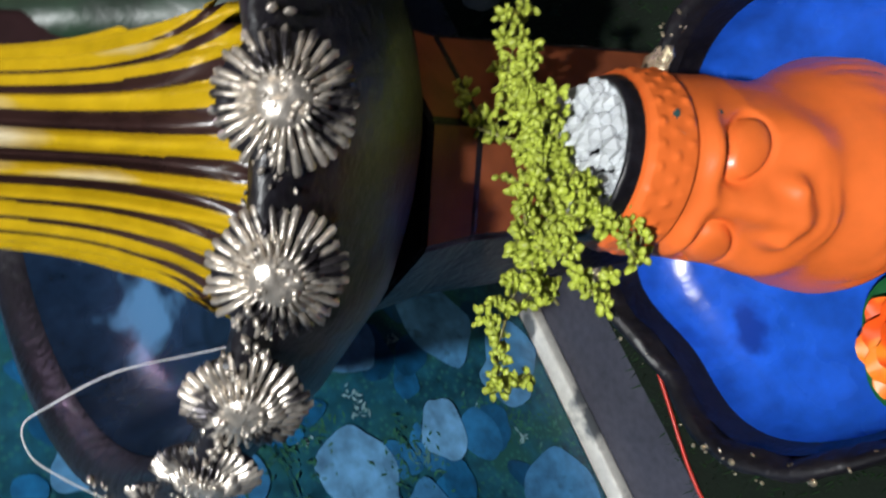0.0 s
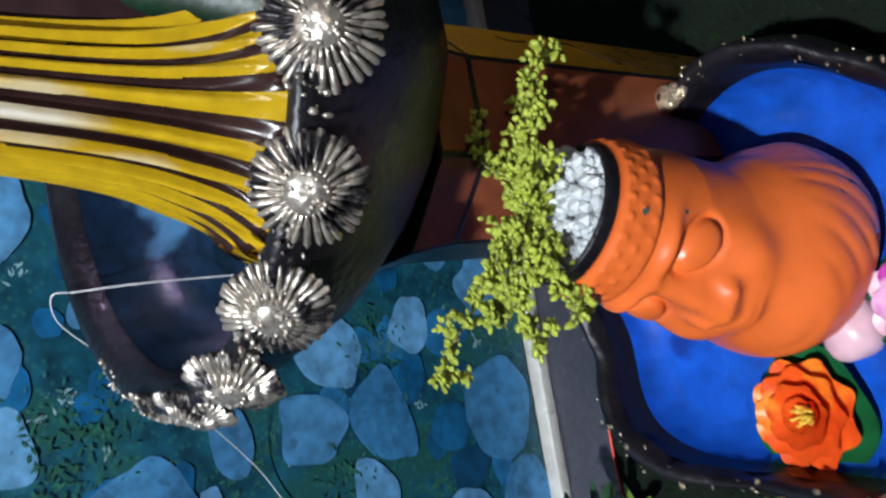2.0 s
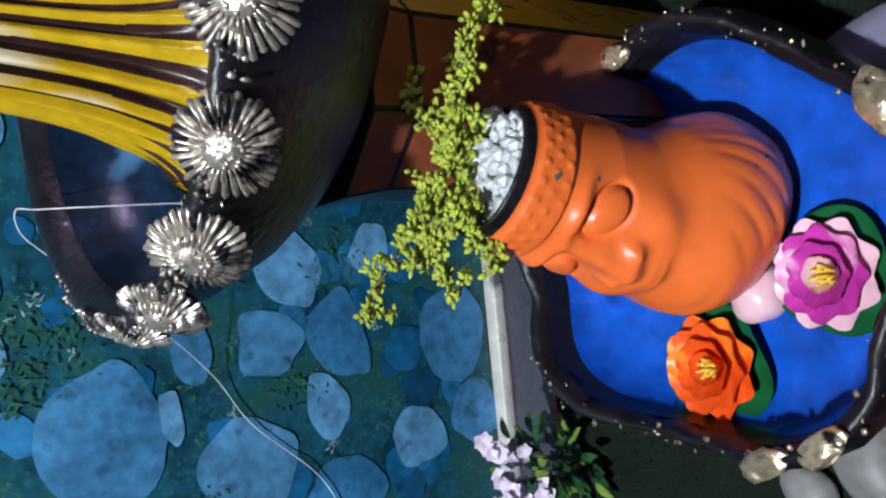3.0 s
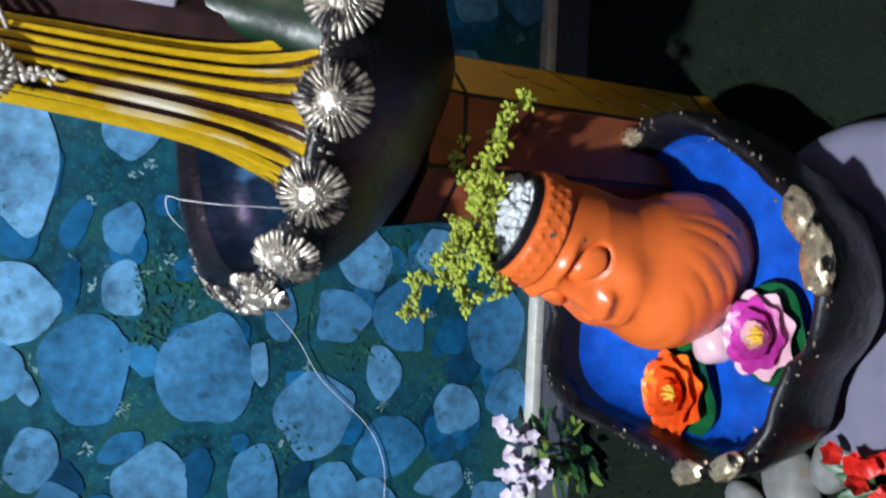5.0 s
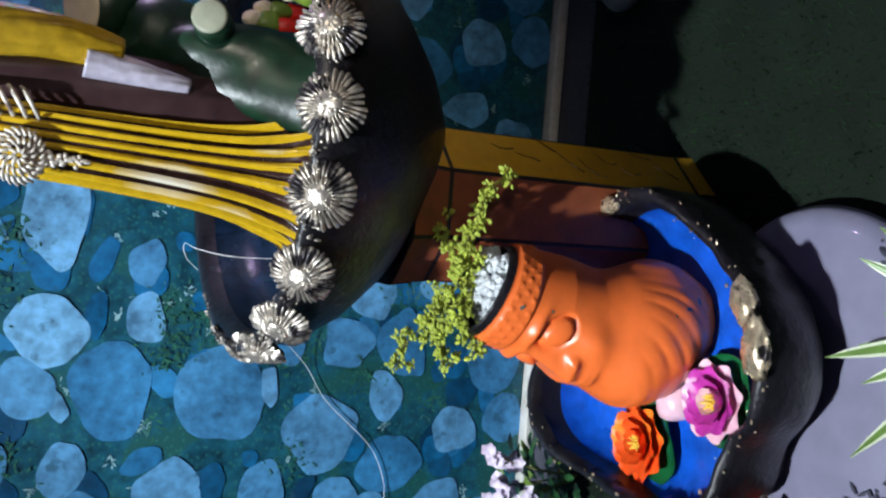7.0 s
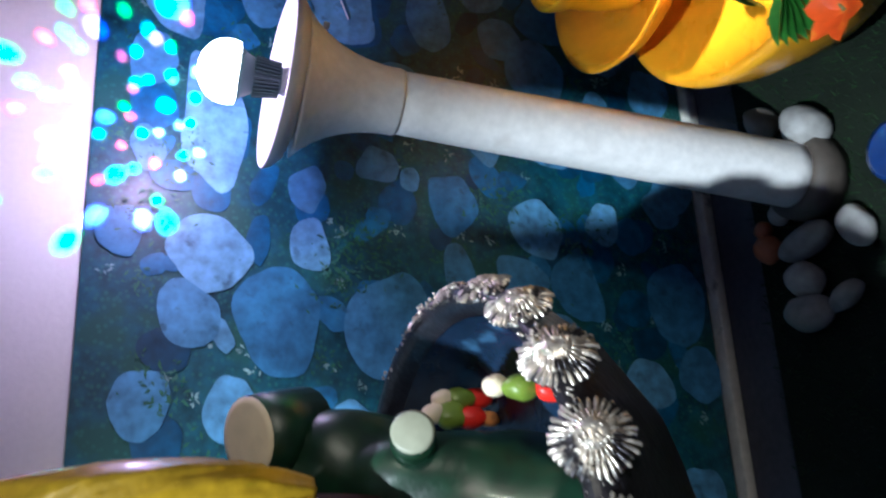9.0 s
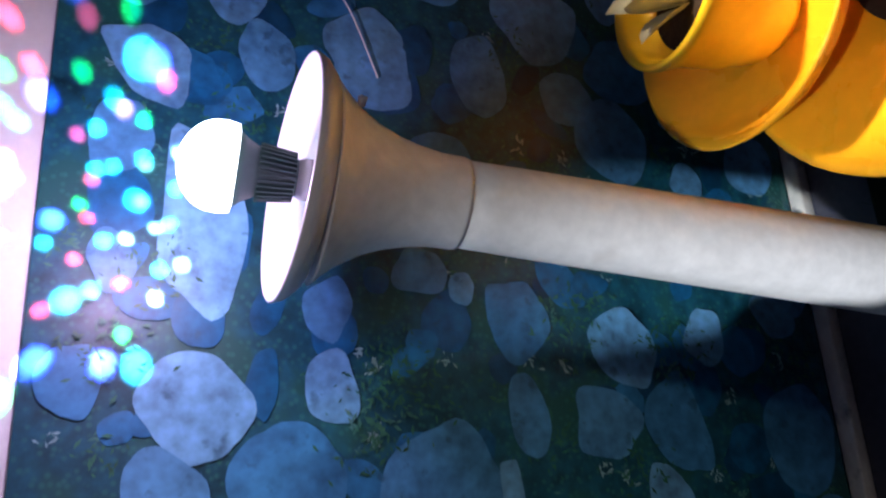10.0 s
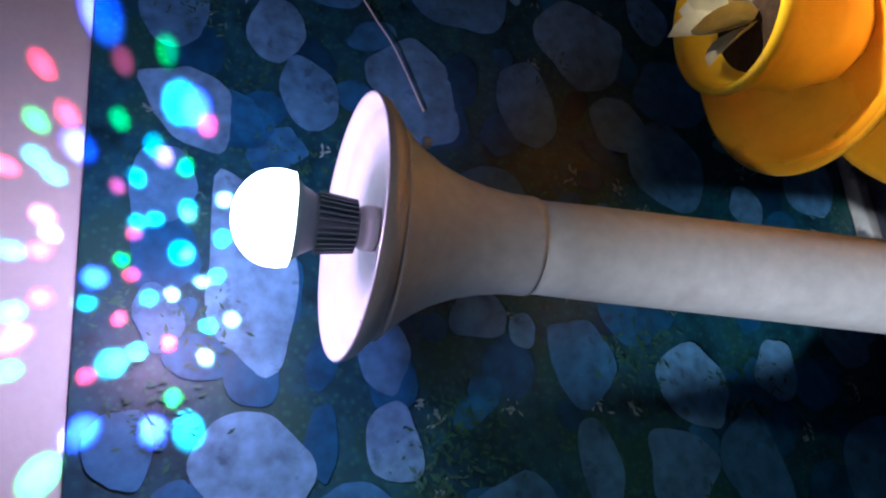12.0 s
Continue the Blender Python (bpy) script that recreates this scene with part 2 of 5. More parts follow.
M_DARKLEAF = surface("dark_leaf", (0.02, 0.07, 0.02), 0.35, vary=0.5, fine=40, coarse=20, bump=0.1)
M_LIMELEAF = surface("lime_leaf", (0.14, 0.22, 0.03), 0.4, vary=0.4, fine=40, coarse=20, bump=0.1)
M_PAD = surface("green_lily_pad", (0.01, 0.10, 0.03), 0.18, vary=0.4, fine=40, coarse=14, bump=0.1, coat=0.5)
M_ORPETAL = surface("orange_petal", (0.85, 0.10, 0.012), 0.35, vary=0.2, fine=50, coarse=25, bump=0.1, second=(0.88, 0.25, 0.02), patch=0.55)
M_PKPETAL = surface("magenta_petal", (0.55, 0.045, 0.38), 0.3, vary=0.3, fine=60, coarse=25, bump=0.1, second=(0.78, 0.40, 0.62), patch=0.56)
M_PKPALE = surface("pale_pink_petal", (0.80, 0.50, 0.58), 0.35, vary=0.12, fine=60, coarse=25)
M_STAMEN = surface("yellow_stamen", (0.85, 0.55, 0.06), 0.5, vary=0.2)
M_WHITEPETAL = surface("lilac_white_petal", (0.74, 0.64, 0.78), 0.45, vary=0.12, fine=60, coarse=30)
M_REDPETAL = surface("red_petal", (0.65, 0.02, 0.012), 0.4, vary=0.25)
# white glaze with the shade under the basin put into its grey-lilac colour
M_CERAMIC = surface("shaded_white_ceramic", (0.20, 0.19, 0.27), 0.4, vary=0.14, fine=30, coarse=8, bump=0.1, coat=0.3)
M_MOTIF = surface("dark_ink_motif", (0.05, 0.05, 0.07), 0.3, vary=0.3)
M_VARLEAF = surface("white_edged_leaf", (0.70, 0.74, 0.55), 0.4, vary=0.12)
M_MIDLEAF = surface("green_leaf_middle", (0.14, 0.24, 0.05), 0.4, vary=0.3)
M_PIPE = surface("dull_white_paint", (0.80, 0.78, 0.77), 0.45, vary=0.12, fine=80, coarse=7, bump=0.3, second=(0.62, 0.58, 0.55), patch=0.60)
M_DISH = surface("white_plastic", (0.66, 0.65, 0.68), 0.4, vary=0.08, fine=60, coarse=9, bump=0.06, coat=0.2)
M_SINK = surface("dark_heat_sink", (0.03, 0.06, 0.065), 0.5, 0.1, vary=0.2)
M_GREY = surface("grey_socket", (0.40, 0.40, 0.42), 0.4, 0.3, vary=0.1)
M_DOME = glowing("lit_milky_dome", (1.0, 0.98, 1.0), 9.0)
M_POTYELLOW = surface("yellow_pot_paint", (0.80, 0.50, 0.012), 0.25, vary=0.10, fine=50, coarse=7, bump=0.12, coat=0.3)
M_POTORANGE = surface("amber_pot_paint", (0.78, 0.36, 0.010), 0.28, vary=0.10, fine=50, coarse=7, bump=0.12, coat=0.3)
M_PALELEAF = surface("pale_dry_leaf", (0.55, 0.54, 0.42), 0.5, vary=0.25, fine=60, coarse=20, bump=0.3)
M_BLUEPOT = surface("blue_glaze", (0.008, 0.03, 0.13), 0.2, vary=0.3, coat=0.4)
M_CORD = surface("white_cord", (0.75, 0.76, 0.78), 0.45, vary=0.1)
M_REDWIRE = surface("red_wire", (0.55, 0.03, 0.015), 0.4, vary=0.1)
M_BIRDGREEN = surface("green_bird_paint", (0.16, 0.24, 0.03), 0.4, vary=0.3)
M_BIRDTAIL = surface("orange_bird_paint", (0.60, 0.22, 0.06), 0.4, vary=0.3)
M_FERN = surface("glossy_fern_green", (0.03, 0.14, 0.02), 0.22, vary=0.4, fine=40, coarse=20, bump=0.2, coat=0.4)
M_BASE = surface("stone_base", (0.08, 0.065, 0.055), 0.6, vary=0.3, bump=0.5)

for matte in (M_TURF, M_BLADE, M_SOIL):
    matte.node_tree.nodes["Principled BSDF"].inputs["Specular IOR Level"].default_value = 0.25


# ---- mesh helpers ----
def mesh_of(bm, name, mats, smooth=True):
    data = bpy.data.meshes.new(name)
    for f in bm.faces:
        f.smooth = smooth
    bm.to_mesh(data)
    bm.free()
    for m in (mats if isinstance(mats, (list, tuple)) else (mats,)):
        data.materials.append(m)
    return data


def part(name, bm, material, parent=None, label="", smooth=True, kind=""):
    ob = new(name, mesh_of(bm, name, material, smooth))
    ob.parent = parent
    return tagged(ob, label, kind=kind)


def thing(name, label, category, group="", place=(0, 0, 0), turn=0.0):
    ob = new(name)
    ob.empty_display_size = 0.03
    ob.matrix_world = pose(*place, 0, 0, turn)
    return tagged(ob, label, category, group)


def box(bm, x0, x1, y0, y1, z0, z1, bevel=0.0):
    made = bmesh.ops.create_cube(bm, size=1)["verts"]
    bmesh.ops.scale(bm, vec=(x1 - x0, y1 - y0, z1 - z0), verts=made)
    bmesh.ops.translate(bm, vec=((x0 + x1) / 2, (y0 + y1) / 2, (z0 + z1) / 2), verts=made)
    if bevel:
        bmesh.ops.bevel(bm, geom=list({e for v in made for e in v.link_edges}), offset=bevel, segments=2, profile=0.5, affect="EDGES")
    return bm


def grid_surface(rows, closed=True, cap_low=False, cap_high=False, bm=None, material_at=None):
    """A surface over rows of points; closed: each row is a ring."""
    bm = bm or bmesh.new()
    vs = [[bm.verts.new(p) for p in row] for row in rows]
    n = len(vs[0])
    for i in range(len(vs) - 1):
        for j in range(n if closed else n - 1):
            k = (j + 1) % n
            f = bm.faces.new((vs[i][j], vs[i][k], vs[i + 1][k], vs[i + 1][j]))
            if material_at:
                f.material_index = material_at(i, j)
    if cap_low:
        bm.faces.new(list(reversed(vs[0])))
    if cap_high:
        bm.faces.new(vs[-1])
    return bm


def lathe(profile, segments=48, bm=None, centre=(0, 0, 0), squash=1.0, cap_low=True, cap_high=True):
    cx, cy, cz = centre
    rows = [[(cx + r * math.cos(a), cy + r * squash * math.sin(a), cz + z)
             for a in (2 * math.pi * j / segments for j in range(segments))] for r, z in profile]
    return grid_surface(rows, True, cap_low, cap_high, bm)


def smooth_path(points, steps=8):
    pts = [Vector(p) for p in points]
    out = []
    for i in range(len(pts) - 1):
        a, b, c, d = pts[max(i - 1, 0)], pts[i], pts[i + 1], pts[min(i + 2, len(pts) - 1)]
        for s in range(steps):
            t = s / steps
            out.append(0.5 * ((2 * b) + (c - a) * t + (2 * a - 5 * b + 4 * c - d) * t * t + (3 * b - a - 3 * c + d) * t ** 3))
    return out + [pts[-1]]


def tube(points, r0, r1=None, sides=8, bm=None):
    r1 = r0 if r1 is None else r1
    rows = []
    for i, p in enumerate(points):
        p = Vector(p)
        way = (Vector(points[min(i + 1, len(points) - 1)]) - Vector(points[max(i - 1, 0)])).normalized()
        side = way.cross(Vector((0.13, 0.31, 0.94))).normalized()
        up = side.cross(way)
        r = r0 + (r1 - r0) * i / max(1, len(points) - 1)
        rows.append([p + (side * math.cos(a) + up * math.sin(a)) * r for a in (2 * math.pi * k / sides for k in range(sides))])
    return grid_surface(rows, True, True, True, bm)


def pebble_mesh(rng, a, b, c, seed):
    bm = bmesh.new()
    bmesh.ops.create_icosphere(bm, subdivisions=3, radius=1)
    for v in bm.verts:
        k = 1 + 0.16 * noise.noise(v.co * 1.1 + Vector((seed, 0, 0)))
        v.co = Vector((v.co.x * a * k, v.co.y * b * k, v.co.z * c * k))
    return bm


def leaf_blade(bm, root, tip, width, sag=0.0, fold=0.15, steps=5, material_index=0, normal=None):
    """One leaf from root to tip, widest past the middle, folded a little along its rib."""
    root, tip = Vector(root), Vector(tip)
    way = tip - root
    up = Vector(normal) if normal else Vector((0, 0, 1))
    side = way.cross(up)
    side = side.normalized() if side.length > 1e-6 else Vector((1, 0, 0))
    lift = side.cross(way).normalized()
    rows = []
    for i in range(steps + 1):
        t = i / steps
        c = root + way * t - Vector((0, 0, sag * t * t))
        w = width * (math.sin(math.pi * min(1, 0.08 + t * 0.92)) ** 0.75) * 0.5 if i < steps else 0.0004
        rows.append([c - side * w + lift * w * fold, c, c + side * w + lift * w * fold])
    vs = [[bm.verts.new(p) for p in row] for row in rows]
    for i in range(steps):
        for j in range(2):
            f = bm.faces.new((vs[i][j], vs[i][j + 1], vs[i + 1][j + 1], vs[i + 1][j]))
            f.material_index = material_index


# ---- setting ----
TOP, TILE = 1.004, 0.71


def wall():
    ob = part("wall_north", box(bmesh.new(), -3.2, 2.4, 0.0, 0.12, -0.02, 3.0), M_WALL)
    tagged(ob, "white painted house wall above the printed sheet", "wall", kind="structure")
    low = part("floor", box(bmesh.new(), -3.2, 2.4, -3.2, 0.0, -0.10, -0.014), M_FLOOR, smooth=False)
    tagged(low, "dark grey stone floor strip at the wall", "floor", kind="structure")
    strip = part("skirting", box(bmesh.new(), -3.2, 2.4, -0.030, -0.004, -0.014, 0.006, 0.003), M_STRIP)
    tagged(strip, "chipped white marble strip along the wall foot", "skirting", kind="structure")


wall()


def outline(hx, hz, seed, corners):
    """A rounded, uneven stone outline."""
    rim, n = [], 44
    rng = random.Random(seed + 101)
    count = 5 + int(3 * corners)
    sides = [(2 * math.pi * (q + rng.uniform(-0.25, 0.25)) / count, rng.uniform(0.80, 1.04) ** 7) for q in range(count)]
    for k in range(n):
        a = 2 * math.pi * k / n
        c, s = math.cos(a), math.sin(a)
        r = sum(max(0, math.cos(a - b)) ** 7 / d for b, d in sides) ** (-1 / 7)
        r *= 1 + 0.10 * noise.noise(Vector((c * 1.1, s * 1.1, seed * 3.7))) + 0.04 * noise.noise(Vector((c * 3, s * 3, seed)))
        rim.append((hx * r * c, hz * r * s))
    return rim


sheet = part("wallpaper", box(bmesh.new(), -2.2, 1.6, -0.004, -0.0005, 0.006, TOP), M_PRINT, None, smooth=False)
tagged(sheet, "printed vinyl sheet of blue river stones and weed on the wall", "wallpaper", kind="structure")


def printed_stone(u, z, hx, hz, tone, seed, lean=0.0, first=-2, last=1):
    """One printed stone of the repeating sheet, a hair proud of it; tone: 0 deep blue to 1 pale."""
    rim = outline(hx, hz, seed, (seed * 0.37) % 1.0)
    bm = bmesh.new()
    rings = []
    for k, lift in ((1.0, 0.0), (0.95, 0.00008), (0.6, 0.00012), (0.25, 0.00014)):
        rings.append([(x * k * math.cos(lean) - y * k * math.sin(lean), -lift, x * k * math.sin(lean) + y * k * math.cos(lean)) for x, y in rim])
    grid_surface(rings, True, False, True, bm)
    bmesh.ops.recalc_face_normals(bm, faces=bm.faces)
    data = mesh_of(bm, "printed_stone", M_STONE)
    deep, pale = Vector((0.009, 0.13, 0.31)), Vector((0.16, 0.385, 0.64))
    for k in range(first, last + 1):
        x = u + TILE * k
        if not -1.5 < x < 0.9 or z + hz > TOP + 0.03:
            continue
        ob = new("stone", data)
        ob.parent = sheet
        ob.location = (x, -0.0050 - 0.000004 * len(sheet.children), z)
        c = deep.lerp(pale, tone) if tone >= 0 else deep * (1 + 2 * tone)
        ob.color = (*c, 1)


# filler stones first, deepest in the print
rng = random.Random(4)
for k in range(78):
    printed_stone(rng.uniform(0, TILE), rng.uniform(0.05, 0.95), rng.uniform(0.016, 0.044), rng.uniform(0.014, 0.036), rng.uniform(-0.36, 0.10), 7 * k, rng.uniform(-1, 1))
for row in ((0.543, 0.842, 0.060, 0.056, 0.95, 1, 0.1), (0.564, 0.703, 0.043, 0.037, 0.75, 2, 0.1), (0.648, 0.707, 0.031, 0.032, 0.35, 3, 0.3),
            (0.443, 0.578, 0.088, 0.074, 0.28, 4, 0.2), (0.450, 0.748, 0.080, 0.064, 0.18, 5, 0.0), (0.428, 0.822, 0.026, 0.013, 0.7, 6, 0.2),
            (0.330, 0.812, 0.048, 0.036, 0.55, 8, 0.0), (0.289, 0.653, 0.050, 0.060, 0.6, 9, 0.4), (0.270, 0.500, 0.070, 0.045, 0.35, 10, 0.0),
            (0.376, 0.399, 0.070, 0.063, 0.5, 11, 0.8), (0.435, 0.291, 0.045, 0.036, 0.6, 12, 0.2), (0.372, 0.148, 0.050, 0.052, 0.62, 13, 0.0),
            (0.312, 0.275, 0.054, 0.068, 0.15, 15, 0.0)):
    printed_stone(*row)
for row in ((0.257, 0.372, 0.046, 0.046, 0.4, 16, 0.0), (0.250, 0.170, 0.034, 0.046, 0.5, 17, 0.0), (0.455, 0.868, 0.058, 0.038, 0.45, 18, 0.4),
            (0.456, 0.498, 0.036, 0.014, 0.75, 19, 0.1), (0.594, 0.314, 0.017, 0.021, 0.9, 20, 0.0), (0.530, 0.366, 0.052, 0.050, 0.35, 22, 0.3),
            (0.525, 0.262, 0.064, 0.044, 0.2, 23, 0.2), (0.510, 0.076, 0.080, 0.062, 0.25, 24, 0.0), (0.388, 0.040, 0.050, 0.047, 0.3, 25, 0.0),
            (0.703, 0.598, 0.031, 0.035, 0.5, 26, 0.0), (0.685, 0.545, 0.023, 0.020, 0.6, 27, 0.0), (0.621, 0.332, 0.056, 0.053, 0.65, 29, 0.4)):
    printed_stone(*row)
for row in ((0.641, 0.201, 0.038, 0.033, 0.7, 30, 0.0), (0.651, 0.476, 0.051, 0.041, 0.15, 31, 0.2), (0.540, 0.470, 0.050, 0.028, 0.3, 32, 0.1),
            (0.249, 0.642, 0.054, 0.050, 0.65, 33, 0.0), (0.196, 0.308, 0.067, 0.057, 0.45, 34, 0.3), (0.218, 0.905, 0.052, 0.043, 0.7, 36, 0.5),
            (0.250, 0.778, 0.051, 0.036, 0.35, 37, 0.0), (0.025, 0.838, 0.100, 0.044, 0.9, 38, 0.08), (0.568, 0.962, 0.040, 0.030, 0.2, 39, 0.0),
            (0.338, 0.925, 0.049, 0.045, 0.4, 40, 0.0), (0.100, 0.700, 0.060, 0.045, 0.5, 41, 0.2), (0.120, 0.560, 0.062, 0.05, 0.35, 43, 0.5)):
    printed_stone(*row)
for row in ((0.080, 0.420, 0.056, 0.048, 0.4, 44, 0.2), (0.060, 0.290, 0.046, 0.046, 0.55, 45, 0.0), (0.070, 0.150, 0.060, 0.052, 0.35, 46, 0.1),
            (0.190, 0.075, 0.052, 0.050, 0.5, 47, 0.0), (0.150, 0.190, 0.036, 0.030, 0.6, 48, 0.3), (0.120, 0.930, 0.045, 0.034, 0.35, 50, 0.0),
            (0.680, 0.080, 0.040, 0.035, 0.5, 51, 0.2), (0.010, 0.050, 0.045, 0.036, 0.4, 52, 0.0), (0.690, 0.930, 0.035, 0.026, 0.45, 53, 0.1)):
    printed_stone(*row)


def printed_weed():
    """Weed sprigs of the print: many small flat leaves in tufts."""
    rng, bm = random.Random(9), bmesh.new()
    tufts = [(0.57, 0.63, 0.060, 170), (0.51, 0.66, 0.035, 80), (0.68, 0.90, 0.04, 60), (0.60, 0.93, 0.05, 80), (0.36, 0.90, 0.04, 50),
             (0.62, 0.26, 0.05, 90), (0.47, 0.33, 0.04, 60), (0.33, 0.46, 0.04, 50), (0.66, 0.40, 0.05, 80), (0.14, 0.80, 0.05, 60)]
    tufts += [(rng.uniform(0, TILE), rng.uniform(0.03, 0.97), rng.uniform(0.02, 0.045), 28) for _ in range(46)]
    for k in range(-2, 2):
        for u, z, spread, count in tufts:
            for _ in range(count):
                x, y = u + TILE * k + rng.gauss(0, spread * 0.5), z + rng.gauss(0, spread * 0.5)
                if not (-1.4 < x < 0.75 and 0.012 < y < TOP - 0.012):
                    continue
                a, s = rng.uniform(0, 6.28), rng.uniform(0.0022, 0.0066)
                d = Vector((math.cos(a), 0, math.sin(a)))
                e = Vector((-d.z, 0, d.x))
                p = Vector((x, (-0.0072 if count > 40 else -0.0042) - rng.uniform(0, 0.0003), y))
                vs = [bm.verts.new(q) for q in (p - d * s, p + e * s * 0.33, p + d * s, p - e * s * 0.33)]
                bm.faces.new(vs)
    bmesh.ops.recalc_face_normals(bm, faces=bm.faces)
    part("weed", bm, M_LEAFPRINT, sheet, "small printed weed leaves", kind="stuff")


printed_weed()


def printed_sprigs():
    """Pale star-shaped sprigs of the print."""
    rng, bm = random.Random(19), bmesh.new()
    for k in range(-2, 2):
        for _ in range(95):
            x, y = rng.uniform(0, TILE) + TILE * k, rng.uniform(0.03, TOP - 0.03)
            if not -1.4 < x < 0.75:
                continue
            for q in range(rng.randrange(6, 11)):
                a, s = rng.uniform(0, 6.28), rng.uniform(0.005, 0.012)
                d = Vector((math.cos(a), 0, math.sin(a)))
                e = Vector((-d.z, 0, d.x))
                p = Vector((x + rng.gauss(0, 0.004), -0.0045 - rng.uniform(0, 0.0003), y + rng.gauss(0, 0.004)))
                bm.faces.new([bm.verts.new(v) for v in (p, p + d * s * 0.6 + e * s * 0.16, p + d * s, p + d * s * 0.6 - e * s * 0.16)])
    bmesh.ops.recalc_face_normals(bm, faces=bm.faces)
    part("sprigs", bm, M_SPRIG, sheet, "pale printed sprigs", kind="stuff")


printed_sprigs()


def turf():
    mat = part("turf_mat", box(bmesh.new(), -2.6, 1.6, -2.6, -0.135, -0.014, 0.0, 0.003), M_TURF)
    tagged(mat, "dark green artificial turf mat on the floor", "turf", kind="structure")
    rng, bm = random.Random(5), bmesh.new()
    for _ in range(16000):
        x, y = rng.uniform(-1.5, 0.4), rng.uniform(-1.0, -0.13)
        if x > -0.95 and y < -0.62 and x < -0.6:
            continue
        a, h, w = rng.uniform(0, 6.28), rng.uniform(0.006, 0.014), 0.0011
        dx, dy = math.cos(a), math.sin(a)
        tip = (x + dy * h * 0.7, y + dx * h * 0.7, h)
        bm.faces.new([bm.verts.new(p) for p in ((x - dx * w, y - dy * w, -0.002), (x + dx * w, y + dy * w, -0.002), tip)])
    tagged(part("turf_blades", bm, M_BLADE, None, smooth=False), "short green plastic grass blades", "grass", kind="stuff")


turf()

# ---- lamp post with the party bulb ----
HEAD_OF_POST, FOOT_OF_POST = Vector((0.0, -0.204, 0.787)), Vector((-0.075, -0.275, 0.014))   # the post leans a little


def on_post(height):
    way = (HEAD_OF_POST - FOOT_OF_POST).normalized()
    return Matrix.Translation(FOOT_OF_POST + way * height) @ way.to_track_quat("Z", "Y").to_matrix().to_4x4()


def lamp_post():
    post = thing("lamp_post", "dull white painted pedestal post with a flared neck and dish", "lamp post")
    post.matrix_world = on_post(0.0)
    def column(profile, segs=56):
        return lathe(profile, segs)
    part("pipe", column([(0.049, 0.02), (0.048, 0.05)] + [(0.048 - 0.006 * k / 10, 0.05 + 0.53 * k / 10) for k in range(1, 11)] + [(0.0415, 0.60), (0.041, 0.632)]), M_PIPE, post)
    neck = [(0.0425, 0.628), (0.0435, 0.632), (0.0435, 0.645), (0.044, 0.655), (0.047, 0.675), (0.052, 0.695), (0.060, 0.715), (0.070, 0.732), (0.080, 0.745), (0.088, 0.753), (0.093, 0.758), (0.06, 0.7585)]
    part("neck", column(neck), M_PIPE, post, "flared trumpet neck")
    dish = [(0.02, 0.745), (0.076, 0.746), (0.098, 0.752), (0.1085, 0.762), (0.1125, 0.771), (0.1110, 0.773), (0.1085, 0.771), (0.103, 0.764), (0.098, 0.7605), (0.094, 0.7608), (0.088, 0.756), (0.081, 0.752), (0.076, 0.7505), (0.02, 0.750)]
    pan = column(dish, 72)
    tip = Matrix.Rotation(radians(5), 3, on_post(0).to_3x3().inverted() @ Vector((1, 0, 0)))   # it sits a little askew
    bmesh.ops.rotate(pan, verts=pan.verts, cent=(0, 0, 0.765), matrix=tip)
    bmesh.ops.translate(pan, verts=pan.verts, vec=(0, 0, 0.014))
    part("dish", pan, M_DISH, post, "white plastic dish with stepped rings")
    screw = bmesh.new()
    bmesh.ops.create_cone(screw, cap_ends=True, segments=12, radius1=0.004, radius2=0.0032, depth=0.008)
    bmesh.ops.rotate(screw, verts=screw.verts, cent=(0, 0, 0), matrix=Matrix.Rotation(radians(90), 3, "Y"))
    bmesh.ops.translate(screw, verts=screw.verts, vec=(-0.082, 0.01, 0.738))
    part("screw", screw, M_DISH, post, "small pale screw head")
    hole = lathe([(0.0032, 0.0), (0.0032, 0.0006)], 14, centre=(0.070, 0.036, 0.7690))
    part("hole", hole, M_SOIL, post, "small dark screw hole")
    foot = lathe([(0.064, -0.020), (0.065, 0.0), (0.066, 0.006), (0.064, 0.024), (0.056, 0.030), (0.05, 0.032)], 40)
    part("foot", foot, M_BASE, post, "dark round foot")
    return post


lamp_post()


